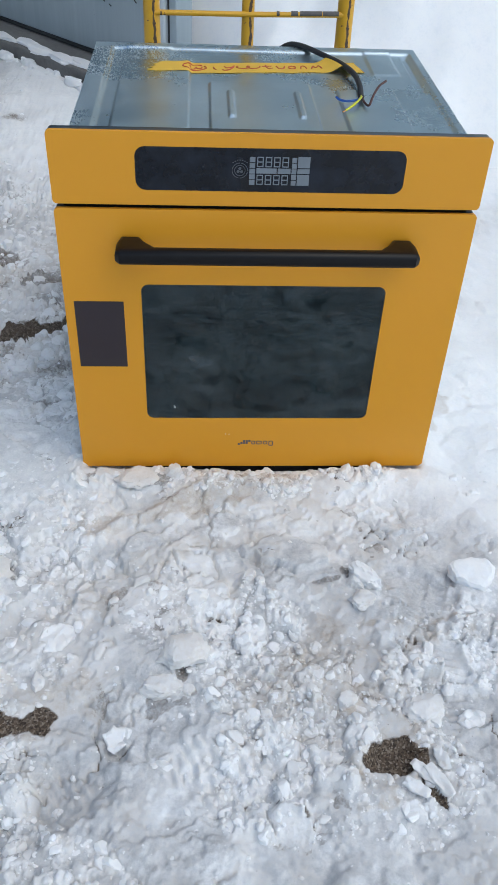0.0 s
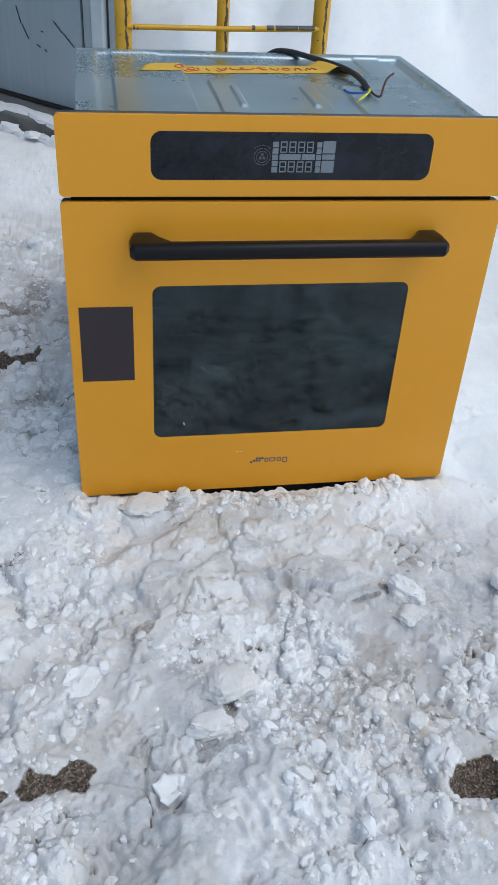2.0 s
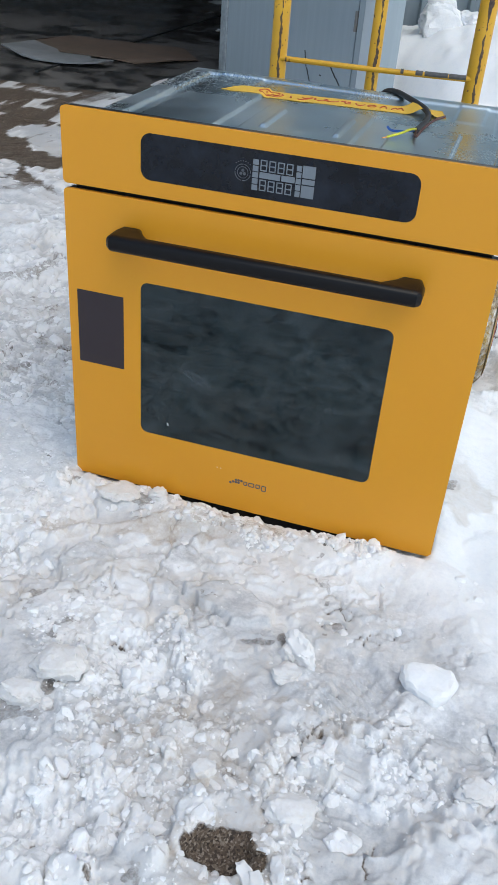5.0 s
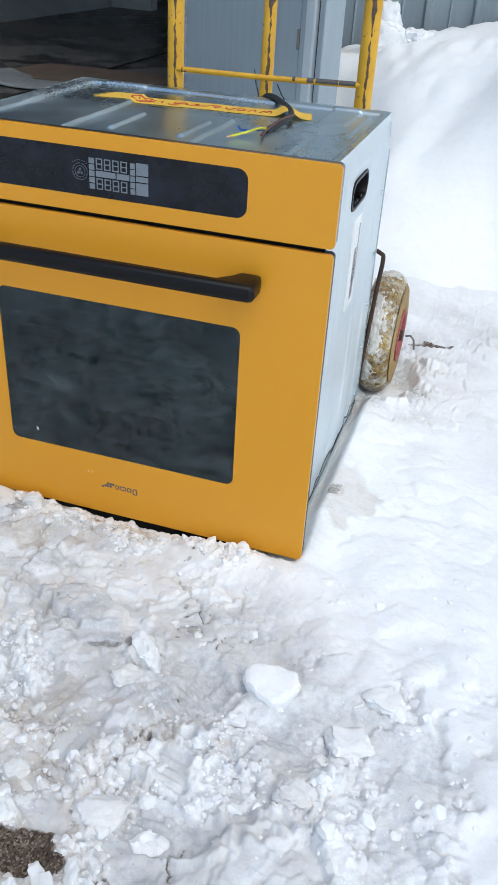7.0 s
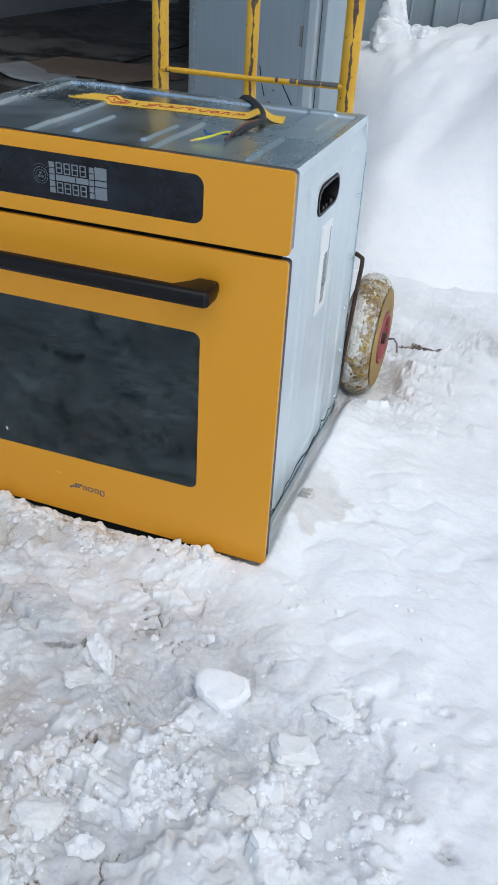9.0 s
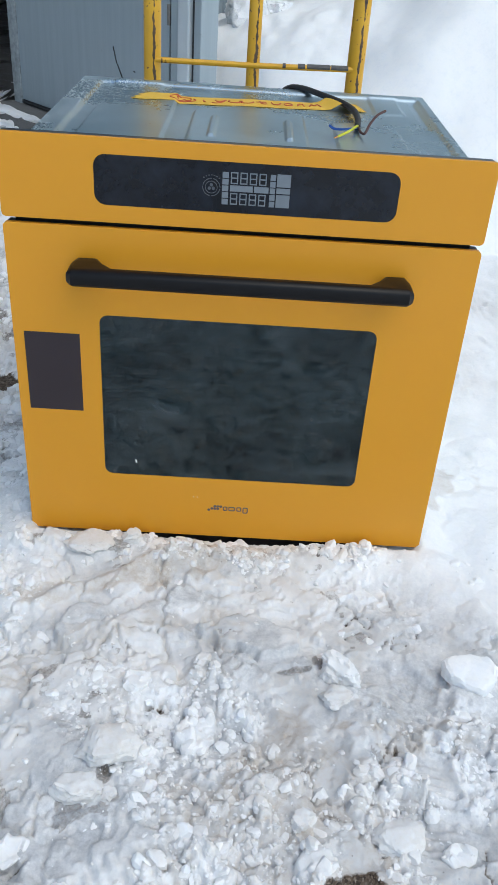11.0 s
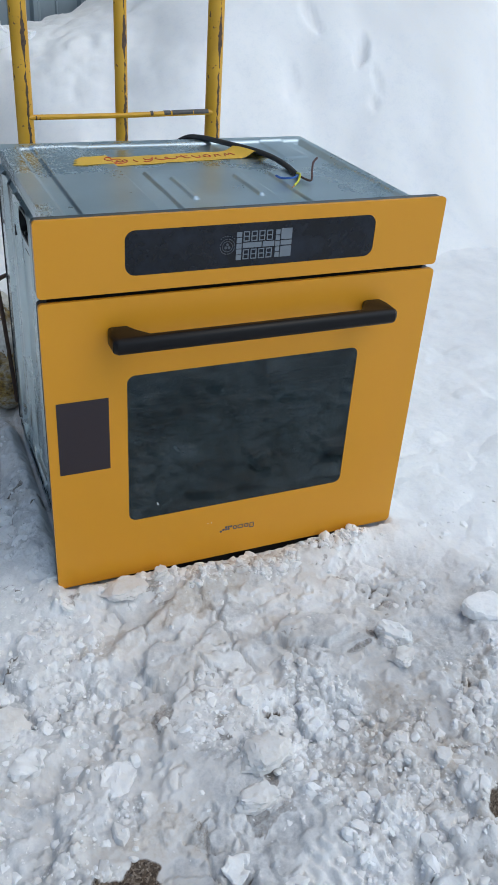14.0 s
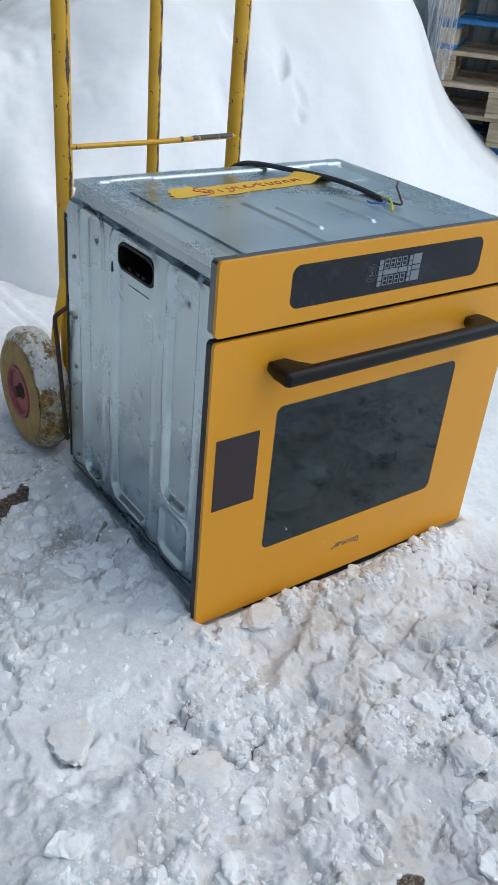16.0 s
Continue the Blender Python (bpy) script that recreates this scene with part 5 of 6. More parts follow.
# ---- things lying on the oven ----
def tape_strip():
    """A strip of paper tape, slightly wavy, with red marks as plain strokes."""
    root = empty("paper_tape", pose(0, 0, 0), "yellow paper tape with red marker scrawl stuck across the oven top", "tape")
    line = [(-0.176, 0.331), (-0.10, 0.341), (0.0, 0.350), (0.08, 0.358), (0.12, 0.362), (0.172, 0.364)]

    def middle(x):
        return np.interp(x, [a for a, b in line], [b for a, b in line])

    def lie(x, y):
        """The tape's level: pressed onto the sheet, tented over the cable."""
        x, y = np.asarray(x, float), np.asarray(y, float)
        cable = 0.117 + (0.403 - y) * 0.33
        return top_height(x, y) + 0.0010 + 0.0105 * np.exp(-((x - cable) / 0.014) ** 2)

    nu, nv = 130, 14
    U, V = np.meshgrid(np.linspace(0, 1, nu), np.linspace(-1, 1, nv), indexing="ij")
    X = -0.172 + 0.341 * U + np.where(U < 0.09, (0.09 - U) / 0.09 * (0.006 * V + 0.004 * np.sin(V * 9)), 0) - np.where(U > 0.9, (U - 0.9) / 0.1 * 0.006 * V, 0)
    half = 0.0255 * np.clip(0.80 + U * 5, 0, 1) * (1 + 0.04 * np.sin(U * 40))
    Y = middle(X) + half * V
    Z = lie(X, Y)
    Z = 0.5 * Z + 0.25 * (np.roll(Z, 1, 0) + np.roll(Z, -1, 0))
    Z[0], Z[-1] = lie(X[0], Y[0]), lie(X[-1], Y[-1])
    bm = bmesh.new()
    rows = [[bm.verts.new((X[i, j], Y[i, j], Z[i, j])) for j in range(nv)] for i in range(nu)]
    for a, b in zip(rows, rows[1:]):
        for k in range(nv - 1):
            bm.faces.new((a[k], b[k], b[k + 1], a[k + 1]))
    ex = bmesh.ops.extrude_face_region(bm, geom=bm.faces[:])
    bmesh.ops.translate(bm, verts=[v for v in ex["geom"] if isinstance(v, bmesh.types.BMVert)], vec=(0, 0, -0.0004))
    part("strip", bm, TAPE, root, smooth=True)

    def on(x, dy):
        y = float(middle(x)) + dy
        return (x, y, float(lie(x, y)) - 0.0002)
    def stroke(pts, label="red marker stroke"):
        part("scrawl", tube(smooth_path([on(x, dy) for x, dy in pts], 4), 0.0014, 5), RED_INK, root, label)

    stroke([(-0.105 + 0.019 * math.cos(a), 0.0135 * math.sin(a)) for a in np.linspace(0.9, 6.9, 22)], "red marker loop")
    stroke([(-0.113, 0.004), (-0.111, -0.005), (-0.105, -0.006), (-0.103, 0.004), (-0.100, -0.005), (-0.094, -0.004), (-0.093, 0.005)])
    stroke([(-0.074, 0.004), (-0.073, -0.004), (-0.070, -0.009)])
    stroke([(-0.056, 0.007), (-0.052, -0.001), (-0.044, 0.002), (-0.040, 0.009), (-0.044, -0.004), (-0.054, -0.014), (-0.060, -0.010)])
    # linked loops, then a short jagged tail
    stroke([(-0.034 + 0.017 * (a / 6.28) + 0.006 * math.cos(a + 1.5), 0.006 * math.sin(a + 1.5)) for a in np.linspace(0, 12.2, 26)])
    stroke([(0.012, 0.011), (0.014, -0.002), (0.018, -0.008), (0.023, -0.005)])
    stroke([(0.006, 0.004), (0.022, 0.006)])
    stroke([(0.030, 0.006), (0.034, -0.006), (0.041, -0.006), (0.044, 0.006)])
    stroke([(0.056 + 0.006 * math.cos(a), 0.007 * math.sin(a)) for a in np.linspace(0.4, 6.5, 14)])
    stroke([(0.070, -0.008), (0.072, 0.006), (0.078, 0.005), (0.080, -0.008)])
    stroke([(0.088, -0.008), (0.092, 0.007), (0.096, -0.002), (0.101, 0.008), (0.106, -0.006)])


def mains_cable():
    root = empty("power_cable", pose(0, 0, 0), "cut black power cable with bare coloured wires lying on the oven", "cable")
    pts = [(0.030, 0.512, 0.42), (0.032, 0.508, 0.50), (0.042, 0.496, 0.548), (0.058, 0.476, 0.570), (0.080, 0.452, 0.5755), (0.112, 0.402, 0.5755), (0.138, 0.350, 0.576), (0.151, 0.300, 0.576), (0.152, 0.245, 0.576), (0.147, 0.192, 0.575)]
    part("jacket", tube(smooth_path(pts, 6), 0.0044, 12), CABLE, root, smooth=True)
    for name, mat, wp in (("blue_wire", WIRE_BLUE, [(0.147, 0.194, 0.575), (0.140, 0.174, 0.578), (0.126, 0.168, 0.577), (0.114, 0.178, 0.575), (0.108, 0.186, 0.577)]),
                          ("earth_wire", WIRE_GREEN, [(0.147, 0.194, 0.577), (0.143, 0.172, 0.581), (0.130, 0.150, 0.578), (0.116, 0.134, 0.575)]),
                          ("brown_wire", WIRE_BROWN, [(0.148, 0.194, 0.576), (0.149, 0.168, 0.575), (0.153, 0.152, 0.577), (0.160, 0.166, 0.586), (0.171, 0.186, 0.594), (0.183, 0.198, 0.598)])):
        part(name, tube(smooth_path(wp, 5), 0.0017, 8), mat, root, smooth=True)
    part("wire_tip", tube([(0.116, 0.134, 0.575), (0.111, 0.129, 0.574)], 0.001, 6), plain("copper", (0.6, 0.3, 0.12), 0.35, 1.0, bump_mm=0), root)


tape_strip()
mains_cable()


# ---- hand truck ----
def uncap(bm):
    """Takes the two end discs from a turned shape."""
    bmesh.ops.delete(bm, geom=[f for f in bm.faces if len(f.verts) > 4], context="FACES_ONLY")
    return bm


def hand_truck():
    root = empty("hand_truck", pose(0, 0.684, 0), "worn yellow steel hand truck standing behind the oven", "hand truck")
    def bar(name, pts, r, mat=TRUCK, label="", n=14):
        return part(name, tube([(x, y - 0.684, z) for x, y, z in pts], r, n), mat, root, label, smooth=True)
    for x, name, r in ((-0.190, "upright", 0.0160), (0.1875, "upright", 0.0160), (-0.003, "middle_upright", 0.0122)):
        part(name, tube([(0, 0, z) for z in (0.03, 0.3, 0.6, 0.9, 1.18)], r, 20), TRUCK_TUBE, root, "chipped yellow tube with a rusty worn streak", smooth=True, at=pose(x, 0, 0))
    bar("top_bar", [(-0.19, 0.684, 1.18), (0.188, 0.684, 1.18)], 0.0165)
    for z in (0.570, 0.9):
        bar("cross_bar", [(-0.19, 0.674, z - 0.001), (-0.0, 0.674, z), (0.188, 0.674, z + 0.004)], 0.0052, n=10)
    for a, c in ((0.052, 0.057), (0.080, 0.093), (0.097, 0.140), (0.1415, 0.173)):
        bar("worn_section", [(a, 0.674, 0.5712 + 0.02 * a), ((a + c) / 2, 0.6738, 0.5712 + 0.01 * (a + c)), (c, 0.674, 0.5712 + 0.02 * c)], 0.0055, BARE_STEEL, "bare dark stretch of the cross bar", 10)
    for z in (0.10, 0.33):
        bar("cross_bar", [(-0.19, 0.684, z), (0.188, 0.684, z)], 0.0125)
    bar("axle", [(-0.322, 0.645, 0.111), (0.332, 0.645, 0.111)], 0.010, RUST, "rusty steel axle")
    part("nose_plate", box(-0.2, 0.2, -0.18, 0.0, 0.0, 0.006, 0.001), TRUCK, root)
    for s in (-1, 1):
        bar("brace", [(s * 0.19, 0.684, 0.34), (s * 0.225, 0.665, 0.22), (s * 0.24, 0.648, 0.125)], 0.009, label="yellow brace")
        bar("wheel_guard", smooth_path([(s * 0.19, 0.60, 0.325), (s * 0.25, 0.545, 0.320), (s * 0.283, 0.522, 0.317), (s * 0.289, 0.520, 0.306), (s * 0.285, 0.520, 0.25), (s * 0.274, 0.520, 0.08), (s * 0.270, 0.521, 0.058), (s * 0.22, 0.57, 0.052)], 4), 0.0042, RUST, "thin rusty guard rod", 8)
        # wheel
        w = empty("wheel", pose(0.292 if s > 0 else -0.282, 0.645 - 0.684, 0.111), "yellow tyre crusted with snow", "")
        w.parent = root
        prof = [(-0.034, 0.050), (-0.040, 0.058), (-0.041, 0.085), (-0.036, 0.106), (-0.026, 0.118), (-0.010, 0.124), (0.010, 0.124), (0.026, 0.118), (0.036, 0.106), (0.041, 0.085), (0.040, 0.058), (0.034, 0.050)]
        prof = [(a * 0.86, c) for a, c in prof]
        bm = uncap(lathe(prof, 72))
        for v in bm.verts:
            r = math.hypot(v.co.y, v.co.z)
            if r > 0.1:
                a = math.atan2(v.co.z, v.co.y)
                k = 1 - 0.018 * (0.5 + 0.5 * math.sin(a * 36 + (3.1 if v.co.x > 0 else 0))) + 0.012 * noise.noise(v.co * 45)
                v.co.y *= k
                v.co.z *= k
        part("tyre", bm, TYRE, w, "grimy yellow tyre", smooth=True)
        part("sidewall", uncap(lathe([(s * 0.0300, 0.0535), (s * 0.0350, 0.0545), (s * 0.0367, 0.062), (s * 0.0371, 0.084), (s * 0.0342, 0.101)], 48)), SIDEWALL, w, "tan sidewall", smooth=True)
        part("rim", lathe([(s * 0.030, 0.0538), (s * 0.0390, 0.0532), (s * 0.0395, 0.049), (s * 0.0370, 0.046), (s * 0.0210, 0.0425), (s * 0.0170, 0.036), (s * 0.0190, 0.026), (s * 0.0230, 0.021)], 40), HUB, w, "faded red steel rim", smooth=True)
        for k in range(4):
            part("rim_bolt", lathe([(s * 0.0165, 0.0045), (s * 0.0220, 0.0042), (s * 0.0225, 0.002)], 6), RUST, w, at=pose(0, 0.031 * math.cos(0.6 + k * 1.571), 0.031 * math.sin(0.6 + k * 1.571)))
        part("hub", lathe([(s * 0.016, 0.018), (s * 0.031, 0.017), (s * 0.033, 0.012), (s * 0.042, 0.011), (s * 0.043, 0.0)], 20), RUST, w, "rusty hub", smooth=True)
        # snow caked on the tread: a crust that shows only where it swells past the rubber
        us = np.linspace(-1, 1, 44)
        rad = np.interp(np.abs(us), [0, 0.2, 0.42, 0.62, 0.87, 1.0], [0.1252, 0.1247, 0.1222, 0.1182, 0.1062, 0.080])
        crust = uncap(lathe([(float(u) * 0.0354, float(r)) for u, r in zip(us, rad)], 220))
        for v in crust.verts:
            q = Vector((v.co.x * 16, v.co.y * 16, v.co.z * 16 + 9 * s))
            k = 0.75 * noise.noise(q) + 0.35 * noise.noise(q * 3) + 0.35 * noise.noise(q * 9) + 0.35 * noise.noise(q * 18) + (0.25 * (v.co.z / 0.12) - v.co.x * 4 if s > 0 else 0.55 * (v.co.z / 0.12) - 0.30)
            g = 1 + max(-0.05, min(0.022, 0.06 * (k - 0.34)))
            v.co = Vector((v.co.x * min(g, 1.03), v.co.y * g, v.co.z * g))
        part("caked_snow", crust, CAKED, w, "snow caked on the tread", smooth=True)
        if s > 0:
            part("cotter", tube([(0.048, 0, 0.0), (0.058, -0.002, 0.004), (0.066, -0.004, -0.004), (0.069, -0.004, -0.024)], 0.0022, 7), STEEL, w, "bent wire cotter pin")
    return root


hand_truck()


# ---- pallets ----
def pallet():
    root = empty("pallet", pose(0, 0, 0), "weathered wooden pallet in a tall stack", "pallet", "pallet stack")
    for y in (0.05, 0.32, 0.60, 0.88, 1.15):
        part("board", box(0, 0.8, y - 0.045, y + 0.045, 0.122, 0.144, 0.002), WOOD, root)
    for x in (0.07, 0.40, 0.73):
        part("stringer", box(x - 0.05, x + 0.05, 0, 1.2, 0.100, 0.1215, 0.002), WOOD, root)
        part("runner", box(x - 0.05, x + 0.05, 0, 1.2, 0.0, 0.022, 0.002), WOOD, root)
        for y in (0.07, 0.60, 1.13):
            part("block", box(x - 0.05, x + 0.05, y - 0.06, y + 0.06, 0.0225, 0.0995, 0.003), WOOD, root)
    return root


def pallets():
    first = pallet()
    base = pose(2.645, 2.51, 0.03, 0, 0, -52)
    spots = []
    for k in range(7):
        j = pose(0.02 * math.sin(k * 2.3), 0.03 * math.cos(k * 1.7), -0.09 + 0.1445 * k, 0, 0, 2.5 * math.sin(k * 3.1))
        spots.append(base @ j)
    first.matrix_basis = spots[0]
    made = [first] + [copy_thing(first, m) for m in spots[1:]]
    for k in (0, 4):
        for ch in made[k].children:
            if ch.name.startswith(("board", "runner", "stringer") if k == 4 else ("board", "runner", "block", "stringer")):
                ch.data = ch.data.copy()
                ch.data.materials[0] = WOOD_BLUE
        made[k]["label"] = "blue-painted wooden pallet in the stack"
    # loose stretch film hanging from the stack
    bm = bmesh.new()
    rows = []
    for i in range(26):
        z = 1.05 - 0.028 * i
        rows.append([bm.verts.new((-0.07 + 0.20 * u * (1 - 0.014 * i) + 0.004 * i * 0.4 + 0.006 * math.sin(u * 23 + i * 0.5), -0.035 - 0.012 * math.sin(u * 19 + i * 0.22), z)) for u in np.linspace(0, 1, 44)])
    for a, b in zip(rows, rows[1:]):
        for k in range(43):
            bm.faces.new((a[k], a[k + 1], b[k + 1], b[k]))
    film = part("stretch_film", bm, FILM, smooth=True, at=base)
    tagged(film, "loose clear stretch film hanging from the pallet stack", "plastic film")


pallets()


# ---- inside the doorway ----
def torn_board(name, pts, m, mat, label, category, curl):
    bm = bmesh.new()
    n = 16
    c = Vector((sum(p[0] for p in pts) / len(pts), sum(p[1] for p in pts) / len(pts), 0))
    prism(pts, lambda a, b, d: (a, b, d), 0.0, 0.006, bm=bm)
    bmesh.ops.subdivide_edges(bm, edges=bm.edges[:], cuts=4, use_grid_fill=True)
    for v in bm.verts:
        v.co.z += curl * ((v.co.x - c.x) ** 2 + 0.4 * (v.co.y - c.y) ** 2) + 0.006 * noise.noise(v.co * 6)
    ob = part(name, bm, mat, at=m)
    return tagged(ob, label, category)


torn_board("torn_board", [(0, 0), (0.18, -0.10), (0.42, -0.16), (0.62, -0.12), (0.66, -0.02), (0.50, 0.04), (0.46, 0.12), (0.30, 0.10), (0.22, 0.20), (0.06, 0.24)], pose(-2.40, 3.26, 0.02, 0, 0, 0), SHEET, "torn grey sheet of board lying in the doorway", "board", 0.25)
torn_board("wet_board", [(0, 0), (0.75, -0.1), (1.0, 0.2), (0.8, 0.5), (0.1, 0.45)], pose(-2.45, 3.5, 0.018, 0, 0, 0), CARD, "brown sodden board lying on the workshop floor", "board", 0.01)


def sack():
    root = empty("plastic_sack", pose(-3.66, 3.80, 0.02), "tied grey and blue plastic sack leaning by the inner wall", "sack")
    for name, mat, prof in (("lower_sack", SACK_BLUE, [(0.0, 0.12), (0.02, 0.17), (0.08, 0.19), (0.15, 0.17), (0.18, 0.14)]), ("upper_sack", SACK, [(0.17, 0.15), (0.25, 0.12), (0.36, 0.06), (0.42, 0.03), (0.45, 0.045), (0.50, 0.055), (0.53, 0.04), (0.54, 0.015)])):
        bm = lathe(prof, 28, "z")
        for v in bm.verts:
            k = 1 + 0.16 * noise.noise(v.co * 9) + 0.05 * math.sin(7 * math.atan2(v.co.y, v.co.x))
            v.co.x *= k
            v.co.y *= k
        part(name, bm, mat, root, smooth=True)


sack()


# ---- loose snow ----
def chunk_mesh(size, seed, flat=0.6, sub=4, sharp=0.5):
    """A broken lump of packed snow: a few flat breaks, then a rough crust."""
    rnd = random.Random(seed)
    bm = bmesh.new()
    bmesh.ops.create_icosphere(bm, subdivisions=sub, radius=1)
    cuts = [(Vector((0.1, 0.05, 1)).normalized(), 0.62)]
    for k in range(7):
        a = 6.28 * (k + rnd.uniform(-0.35, 0.35)) / 7
        cuts.append((Vector((math.cos(a), math.sin(a), rnd.uniform(-0.1, 0.55))).normalized(), rnd.uniform(0.48, 0.82)))
    off = Vector((rnd.uniform(0, 50), rnd.uniform(0, 50), 0))
    for v in bm.verts:
        for d, lim in cuts:
            over = v.co.dot(d) - lim
            if over > 0:
                v.co -= d * over * (0.6 + 0.3 * sharp)
        v.co *= 1.25 * (1 + 0.18 * noise.noise(v.co * 2.2 + off) + 0.14 * noise.noise(v.co * 5 + off) + 0.09 * noise.noise(v.co * 11 + off))
        v.co = Vector((v.co.x * size[0], v.co.y * size[1], v.co.z * size[2] * flat))
    return bm


def chunk(name, x, y, size, turn, seed, label, sink=0.35, flat=0.6, tilt=0.0, stain=0.42):
    bm = chunk_mesh(size, seed, flat)
    z = height_at(x, y) + size[2] * flat * (1 - sink) * 0.8
    ob = part(name, bm, SNOW, at=pose(x, y, z, tilt, tilt * 0.6, turn), smooth=True)
    tint(ob.data, stain)
    return tagged(ob, label, "snow lump", "snow lumps")


for bx, by, bz, size, turn, seed in ((-0.035, 2.24, 0.50, (0.075, 0.06, 0.075), 20, 40), (-0.045, 2.28, 0.57, (0.05, 0.045, 0.06), 50, 41), (0.06, 2.26, 0.50, (0.05, 0.05, 0.05), 70, 42), (-0.20, 2.2, 0.40, (0.06, 0.05, 0.05), 10, 43)):
    ob = part("snow_block", chunk_mesh(size, seed, 0.8), SNOW, at=pose(bx, by, bz, 4, -6, turn), smooth=True)
    tagged(ob, "white block of packed snow on the snow bank", "snow lump", "snow lumps")
chunk("snow_lump", 0.160, -0.256, (0.027, 0.017, 0.022), -50, 14, "rounded white lump of snow", 0.05, 0.8, 10, 0.2)
chunk("snow_lump", 0.146, -0.262, (0.014, 0.013, 0.016), 20, 3, "rounded white lump of snow", 0.1)
chunk("snow_lump", 0.150, -0.300, (0.022, 0.016, 0.014), 10, 4, "dirty lump of snow", 0.4)
chunk("snow_block", -0.120, -0.405, (0.032, 0.026, 0.022), 25, 5, "angular block of packed snow", 0.3)
chunk("snow_block", -0.146, -0.447, (0.028, 0.018, 0.020), 5, 6, "angular block of packed snow", 0.35)
chunk("snow_block", -0.112, -0.450, (0.010, 0.009, 0.010), 5, 7, "small block of packed snow", 0.2)
chunk("snow_block", -0.430, -0.237, (0.042, 0.036, 0.026), 40, 8, "broad block of packed snow", 0.4)
chunk("snow_block", -0.552, -0.101, (0.042, 0.030, 0.02), 70, 9, "broad block of packed snow", 0.5)
chunk("snow_lump", 0.472, -0.226, (0.024, 0.021, 0.018), 0, 10, "soft white lump of snow", 0.8, 0.6, 0, 0.15)
chunk("snow_lump", 0.439, -0.302, (0.028, 0.021, 0.016), 10, 12, "soft white lump of snow", 0.95, 0.5, 0, 0.2)
chunk("snow_lump", 0.205, -0.487, (0.030, 0.022, 0.020), 50, 15, "broken lump of packed snow", 0.3, 0.6, 5, 0.35)
chunk("snow_block", -0.461, -0.154, (0.026, 0.022, 0.020), 70, 16, "broad block of packed snow", 0.4)
chunk("snow_lump", 0.40, -0.40, (0.022, 0.018, 0.016), 10, 13, "soft white lump of snow", 0.4)


for k in range(11):
    rnd = random.Random(500 + k)
    ridge = part("snow_ridge", chunk_mesh((0.078, rnd.uniform(0.020, 0.036), rnd.uniform(0.012, 0.022)), 510 + k, 0.7, 3), SNOW, smooth=True, at=LEAF @ pose(0.02 + 0.112 * k, -0.118 + rnd.uniform(-0.015, 0.015), 0.060, 0, 0, rnd.uniform(-8, 8)))
    tint(ridge.data, 0.2)
    tagged(ridge, "ridge of snow on the kerb under the door leaf", "snow lump", "snow lumps")


for k in range(30):
    rnd = random.Random(540 + k)
    ridge = part("snow_ridge", chunk_mesh((rnd.uniform(0.015, 0.045), rnd.uniform(0.012, 0.022), rnd.uniform(0.010, 0.024)), 560 + k, 0.8, 3), SNOW, smooth=True, at=LEAF @ pose(0.02 + 0.040 * k, -0.165 + rnd.uniform(-0.012, 0.02), rnd.uniform(-0.004, 0.022), 0, 0, rnd.uniform(-20, 20)))
    tint(ridge.data, 0.15)
    tagged(ridge, "ridge of snow along the foot of the kerb", "snow lump", "snow lumps")


def plate(name, x, y, z, pts, thick, turn, tilt, seed, label, stain=0.08, crumbly=0.45):
    """A flat broken piece of crust: an uneven polygon with worn edges and a rough top."""
    rnd = random.Random(seed)
    bm = prism(pts, lambda a, c, d: (a, c, d), -thick / 2, thick / 2)
    bmesh.ops.bevel(bm, geom=bm.edges[:], offset=thick * 0.30, segments=2, affect="EDGES", profile=0.5)
    bmesh.ops.triangulate(bm, faces=bm.faces[:])
    bmesh.ops.subdivide_edges(bm, edges=bm.edges[:], cuts=4, use_grid_fill=True)
    off = Vector((rnd.uniform(0, 40), 0, 0))
    for v in bm.verts:
        v.co += Vector((noise.noise(v.co * 130 + off), noise.noise(v.co * 130 + off * 2), 1.2 * noise.noise(v.co * 80 + off * 3) + 0.6 * noise.noise(v.co * 220 + off))) * thick * crumbly
    ob = part(name, bm, SNOW, at=pose(x, y, height_at(x, y) + z, tilt, 0.4 * tilt, turn), smooth=True)
    tint(ob.data, stain)
    return tagged(ob, label, "snow lump", "snow lumps")


plate("snow_slab", 0.327, -0.257, 0.010, [(-0.036, 0.012), (-0.030, 0.026), (0.006, 0.030), (0.034, 0.022), (0.040, 0.004), (0.030, -0.014), (0.008, -0.032), (-0.014, -0.018), (-0.030, -0.006)], 0.022, 8, 6, 50, "smooth white slab of packed snow", 0.0, 0.10)
for k, (x, y, turn, l) in enumerate(((0.186, -0.580, -46, 0.022), (0.202, -0.592, -58, 0.026), (0.172, -0.600, -30, 0.018), (0.212, -0.562, -70, 0.016))):
    plate("ice_shard", x, y, 0.006, [(-l, -0.005), (-l * 0.8, 0.006), (0, 0.009), (l, 0.005), (l * 0.9, -0.006), (0, -0.008)], 0.006, turn, 8 + 4 * k, 60 + k, "thin shard of crusted snow", 0.3)
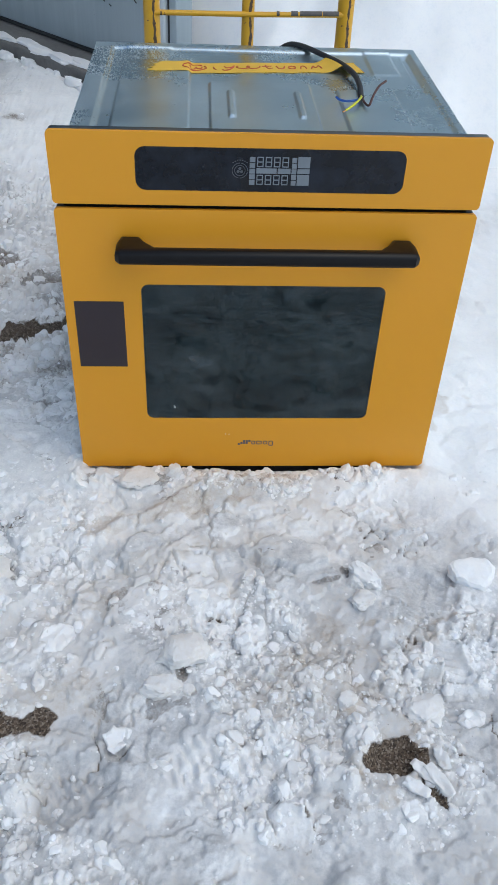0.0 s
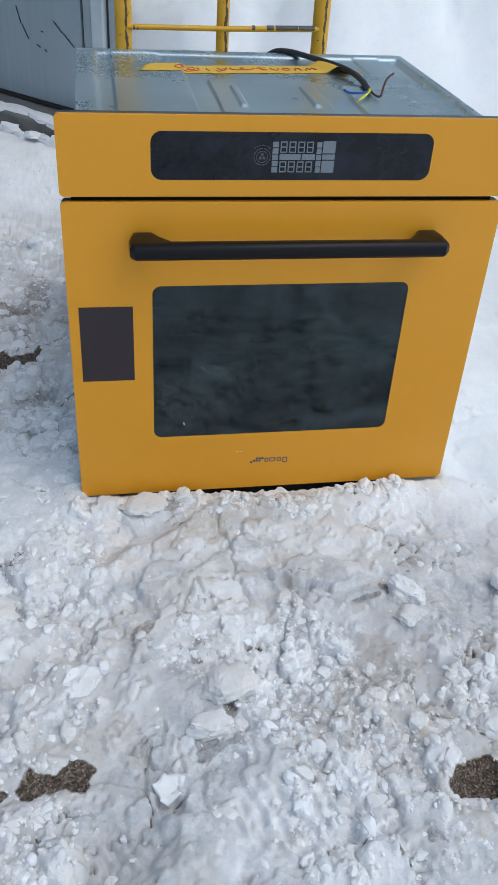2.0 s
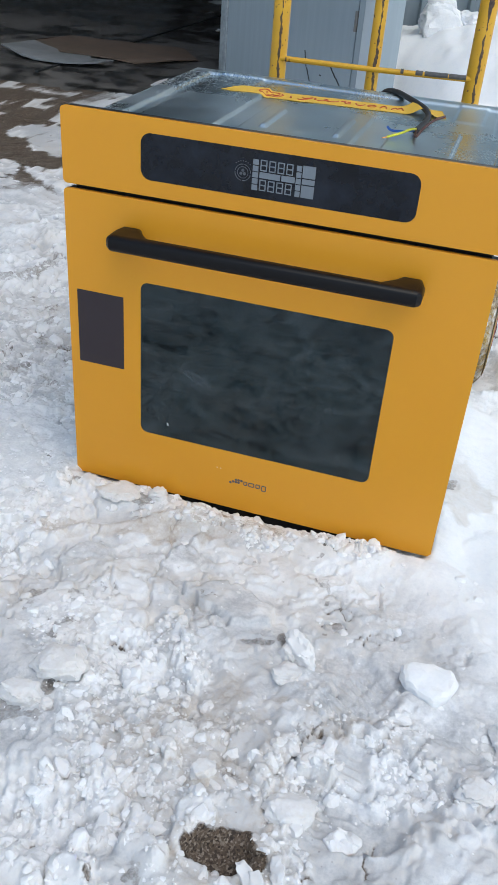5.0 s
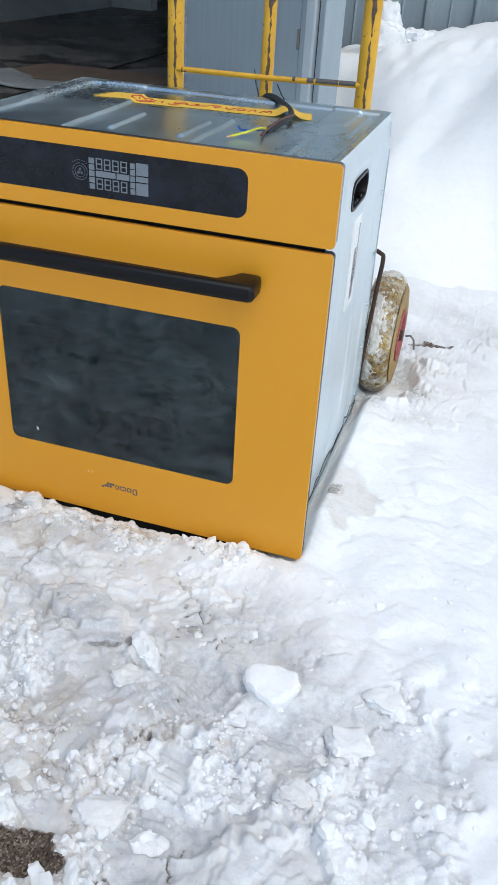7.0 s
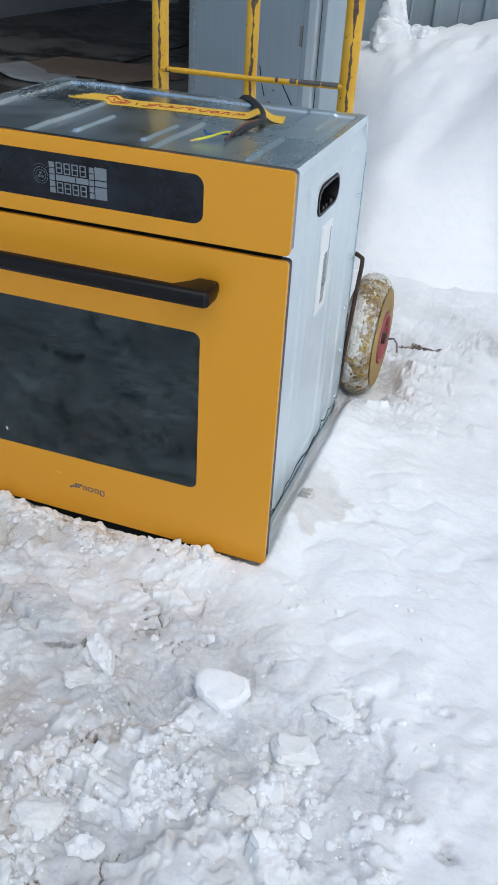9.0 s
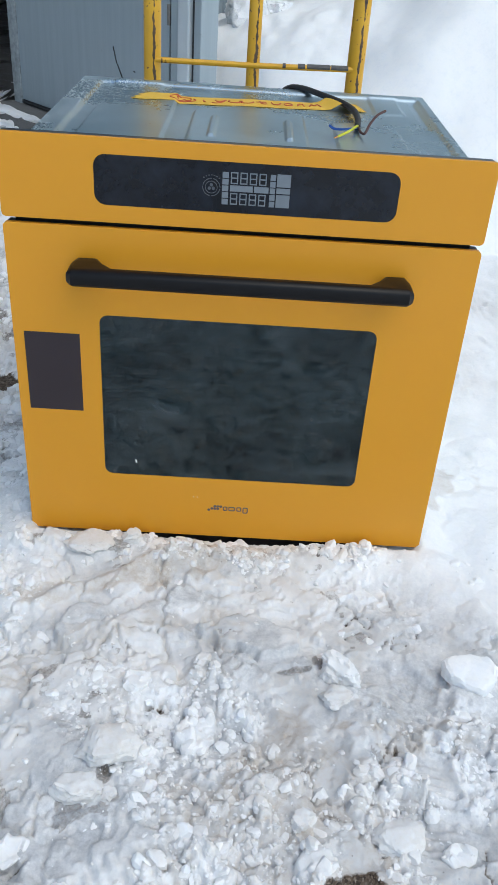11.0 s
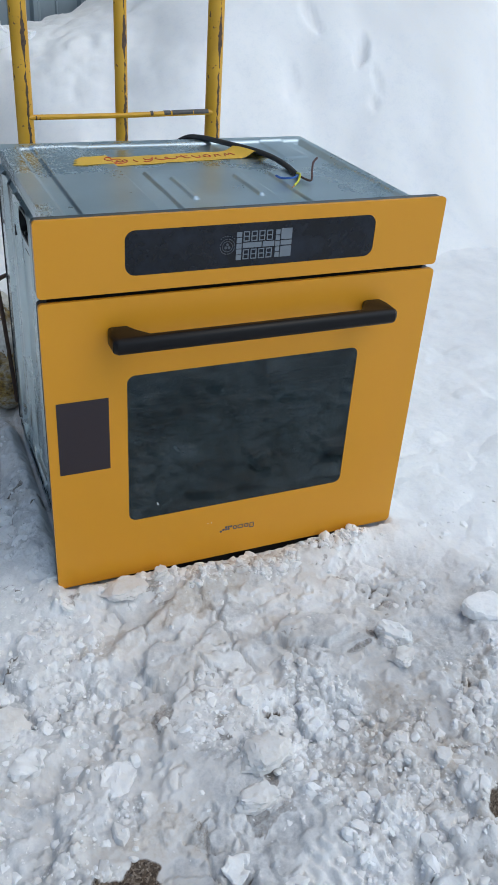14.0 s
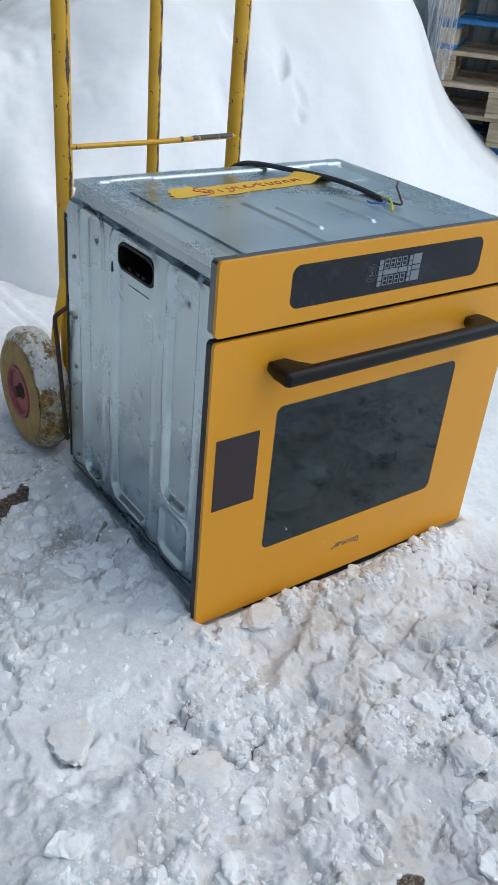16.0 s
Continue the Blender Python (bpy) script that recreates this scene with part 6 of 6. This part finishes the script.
for k, (x, y, s, turn) in enumerate(((-0.40, -0.30, 0.030, 20), (-0.47, -0.36, 0.026, 70), (-0.30, -0.36, 0.03, 40), (-0.20, -0.52, 0.022, 10), (0.27, -0.50, 0.026, 30), (-0.62, -0.24, 0.03, 15), (-0.10, -0.30, 0.022, 60), (-0.36, 0.16, 0.03, 30), (-0.41, 0.20, 0.026, 80), (-0.46, 0.30, 0.03, 10))):
    rnd = random.Random(300 + k)
    pts = [(s * rnd.uniform(0.7, 1.1) * math.cos(6.28 * i / 7 + rnd.uniform(-0.25, 0.25)), 0.75 * s * rnd.uniform(0.7, 1.1) * math.sin(6.28 * i / 7 + rnd.uniform(-0.2, 0.2))) for i in range(7)]
    plate("snow_plate", x, y, 0.0015, pts, 0.009, turn, rnd.uniform(3, 9), 80 + k, "broken plate of trodden snow crust", 0.2)
chunk("snow_lump", -0.205, -0.040, (0.030, 0.024, 0.010), 10, 17, "pale lump of snow against the oven door", 0.5)
chunk("snow_lump", -0.140, -0.026, (0.014, 0.013, 0.015), 0, 18, "pale lump of snow against the oven door", 0.3)
chunk("snow_lump", 0.100, -0.480, (0.015, 0.012, 0.012), 40, 19, "small lump of snow", 0.3)
chunk("snow_lump", 0.215, -0.475, (0.017, 0.014, 0.016), 80, 20, "small lump of snow", 0.3)
chunk("snow_lump", -0.02, -0.255, (0.013, 0.009, 0.011), 40, 24, "small lump of snow", 0.3)


def scatter(name, count, spots, lo, hi, seed, label, sub=2):
    """Many small crumbs of snow in one mesh."""
    rnd = random.Random(seed)
    kinds = [chunk_mesh((1, 1, 1), 200 + k, 0.8, sub, 0.6) for k in range(8)]
    shapes = []
    for b in kinds:
        b.verts.ensure_lookup_table()
        shapes.append((np.array([v.co[:] for v in b.verts]), np.array([[v.index for v in f.verts] for f in b.faces])))
        b.free()
    xs, ys = [], []
    while len(xs) < count:
        px, py = np.array([spots(rnd) for k in range(4 * count)]).T
        die = np.array([rnd.random() for k in range(4 * count)])
        ok = (die < 0.04 + 0.96 * loose_share(px, py)) & (ground_dirt(px, py)[1] < 0.5) & ~((np.abs(px) < 0.29) & (py > 0.0) & (py < 0.52))
        xs, ys = list(xs) + list(px[ok]), list(ys) + list(py[ok])
    xs, ys = np.array(xs[:count]), np.array(ys[:count])
    zs, under = ground_height(xs, ys), ground_dirt(xs, ys)[0]
    V, F, S, at = [], [], [], 0
    for x, y, z, dirty in zip(xs, ys, zs, under):
        co, fa = shapes[rnd.randrange(8)]
        s = lo * (hi / lo) ** (rnd.random() ** 2.1)
        q = np.array(Euler((rnd.uniform(-0.5, 0.5), rnd.uniform(-0.5, 0.5), rnd.uniform(0, 6.28))).to_matrix())
        c = (co * (s * rnd.uniform(0.8, 1.4), s * rnd.uniform(0.7, 1.1), s * rnd.uniform(0.6, 0.95))) @ q.T
        V.append(c + (x, y, z - s * rnd.uniform(0.15, 0.6)))
        F.append(fa + at)
        S += [min(0.6, max(0.0, dirty * 0.45 + rnd.uniform(-0.15, 0.2)))] * len(co)
        at += len(co)
    me = bpy.data.meshes.new(name)
    me.from_pydata(np.concatenate(V).tolist(), [], np.concatenate(F).tolist())
    me.materials.append(SNOW)
    tint(me, np.array(S))
    return tagged(new(name, me), label, "snow crumbs", kind="stuff")


scatter("snow_crumbs", 4000, lambda r: (r.uniform(-0.75, 0.6), r.uniform(-0.75, 0.05)), 0.0016, 0.011, 5, "scattered crumbs of broken snow")
scatter("snow_crumbs_by_door", 380, lambda r: (r.uniform(-0.3, 0.28), -abs(r.gauss(0.0, 0.045)) - 0.002), 0.0022, 0.011, 6, "crumbs of snow heaped along the oven door")
scatter("slush_crumbs", 800, lambda r: (r.uniform(-0.72, -0.31), r.uniform(0.04, 1.1)), 0.003, 0.019, 8, "dirty lumps of slush behind and beside the oven")
scatter("snow_crumbs_beside", 1000, lambda r: (r.choice((r.uniform(-0.95, -0.3), r.uniform(-1.6, -0.6))), r.uniform(0.0, 2.2)), 0.003, 0.013, 7, "crumbs of snow and slush beside the oven")
scatter("snow_grains", 3800, lambda r: (r.uniform(-0.62, 0.45), r.uniform(-0.68, 0.0)), 0.0011, 0.0042, 9, "fine grains of broken snow", 1)
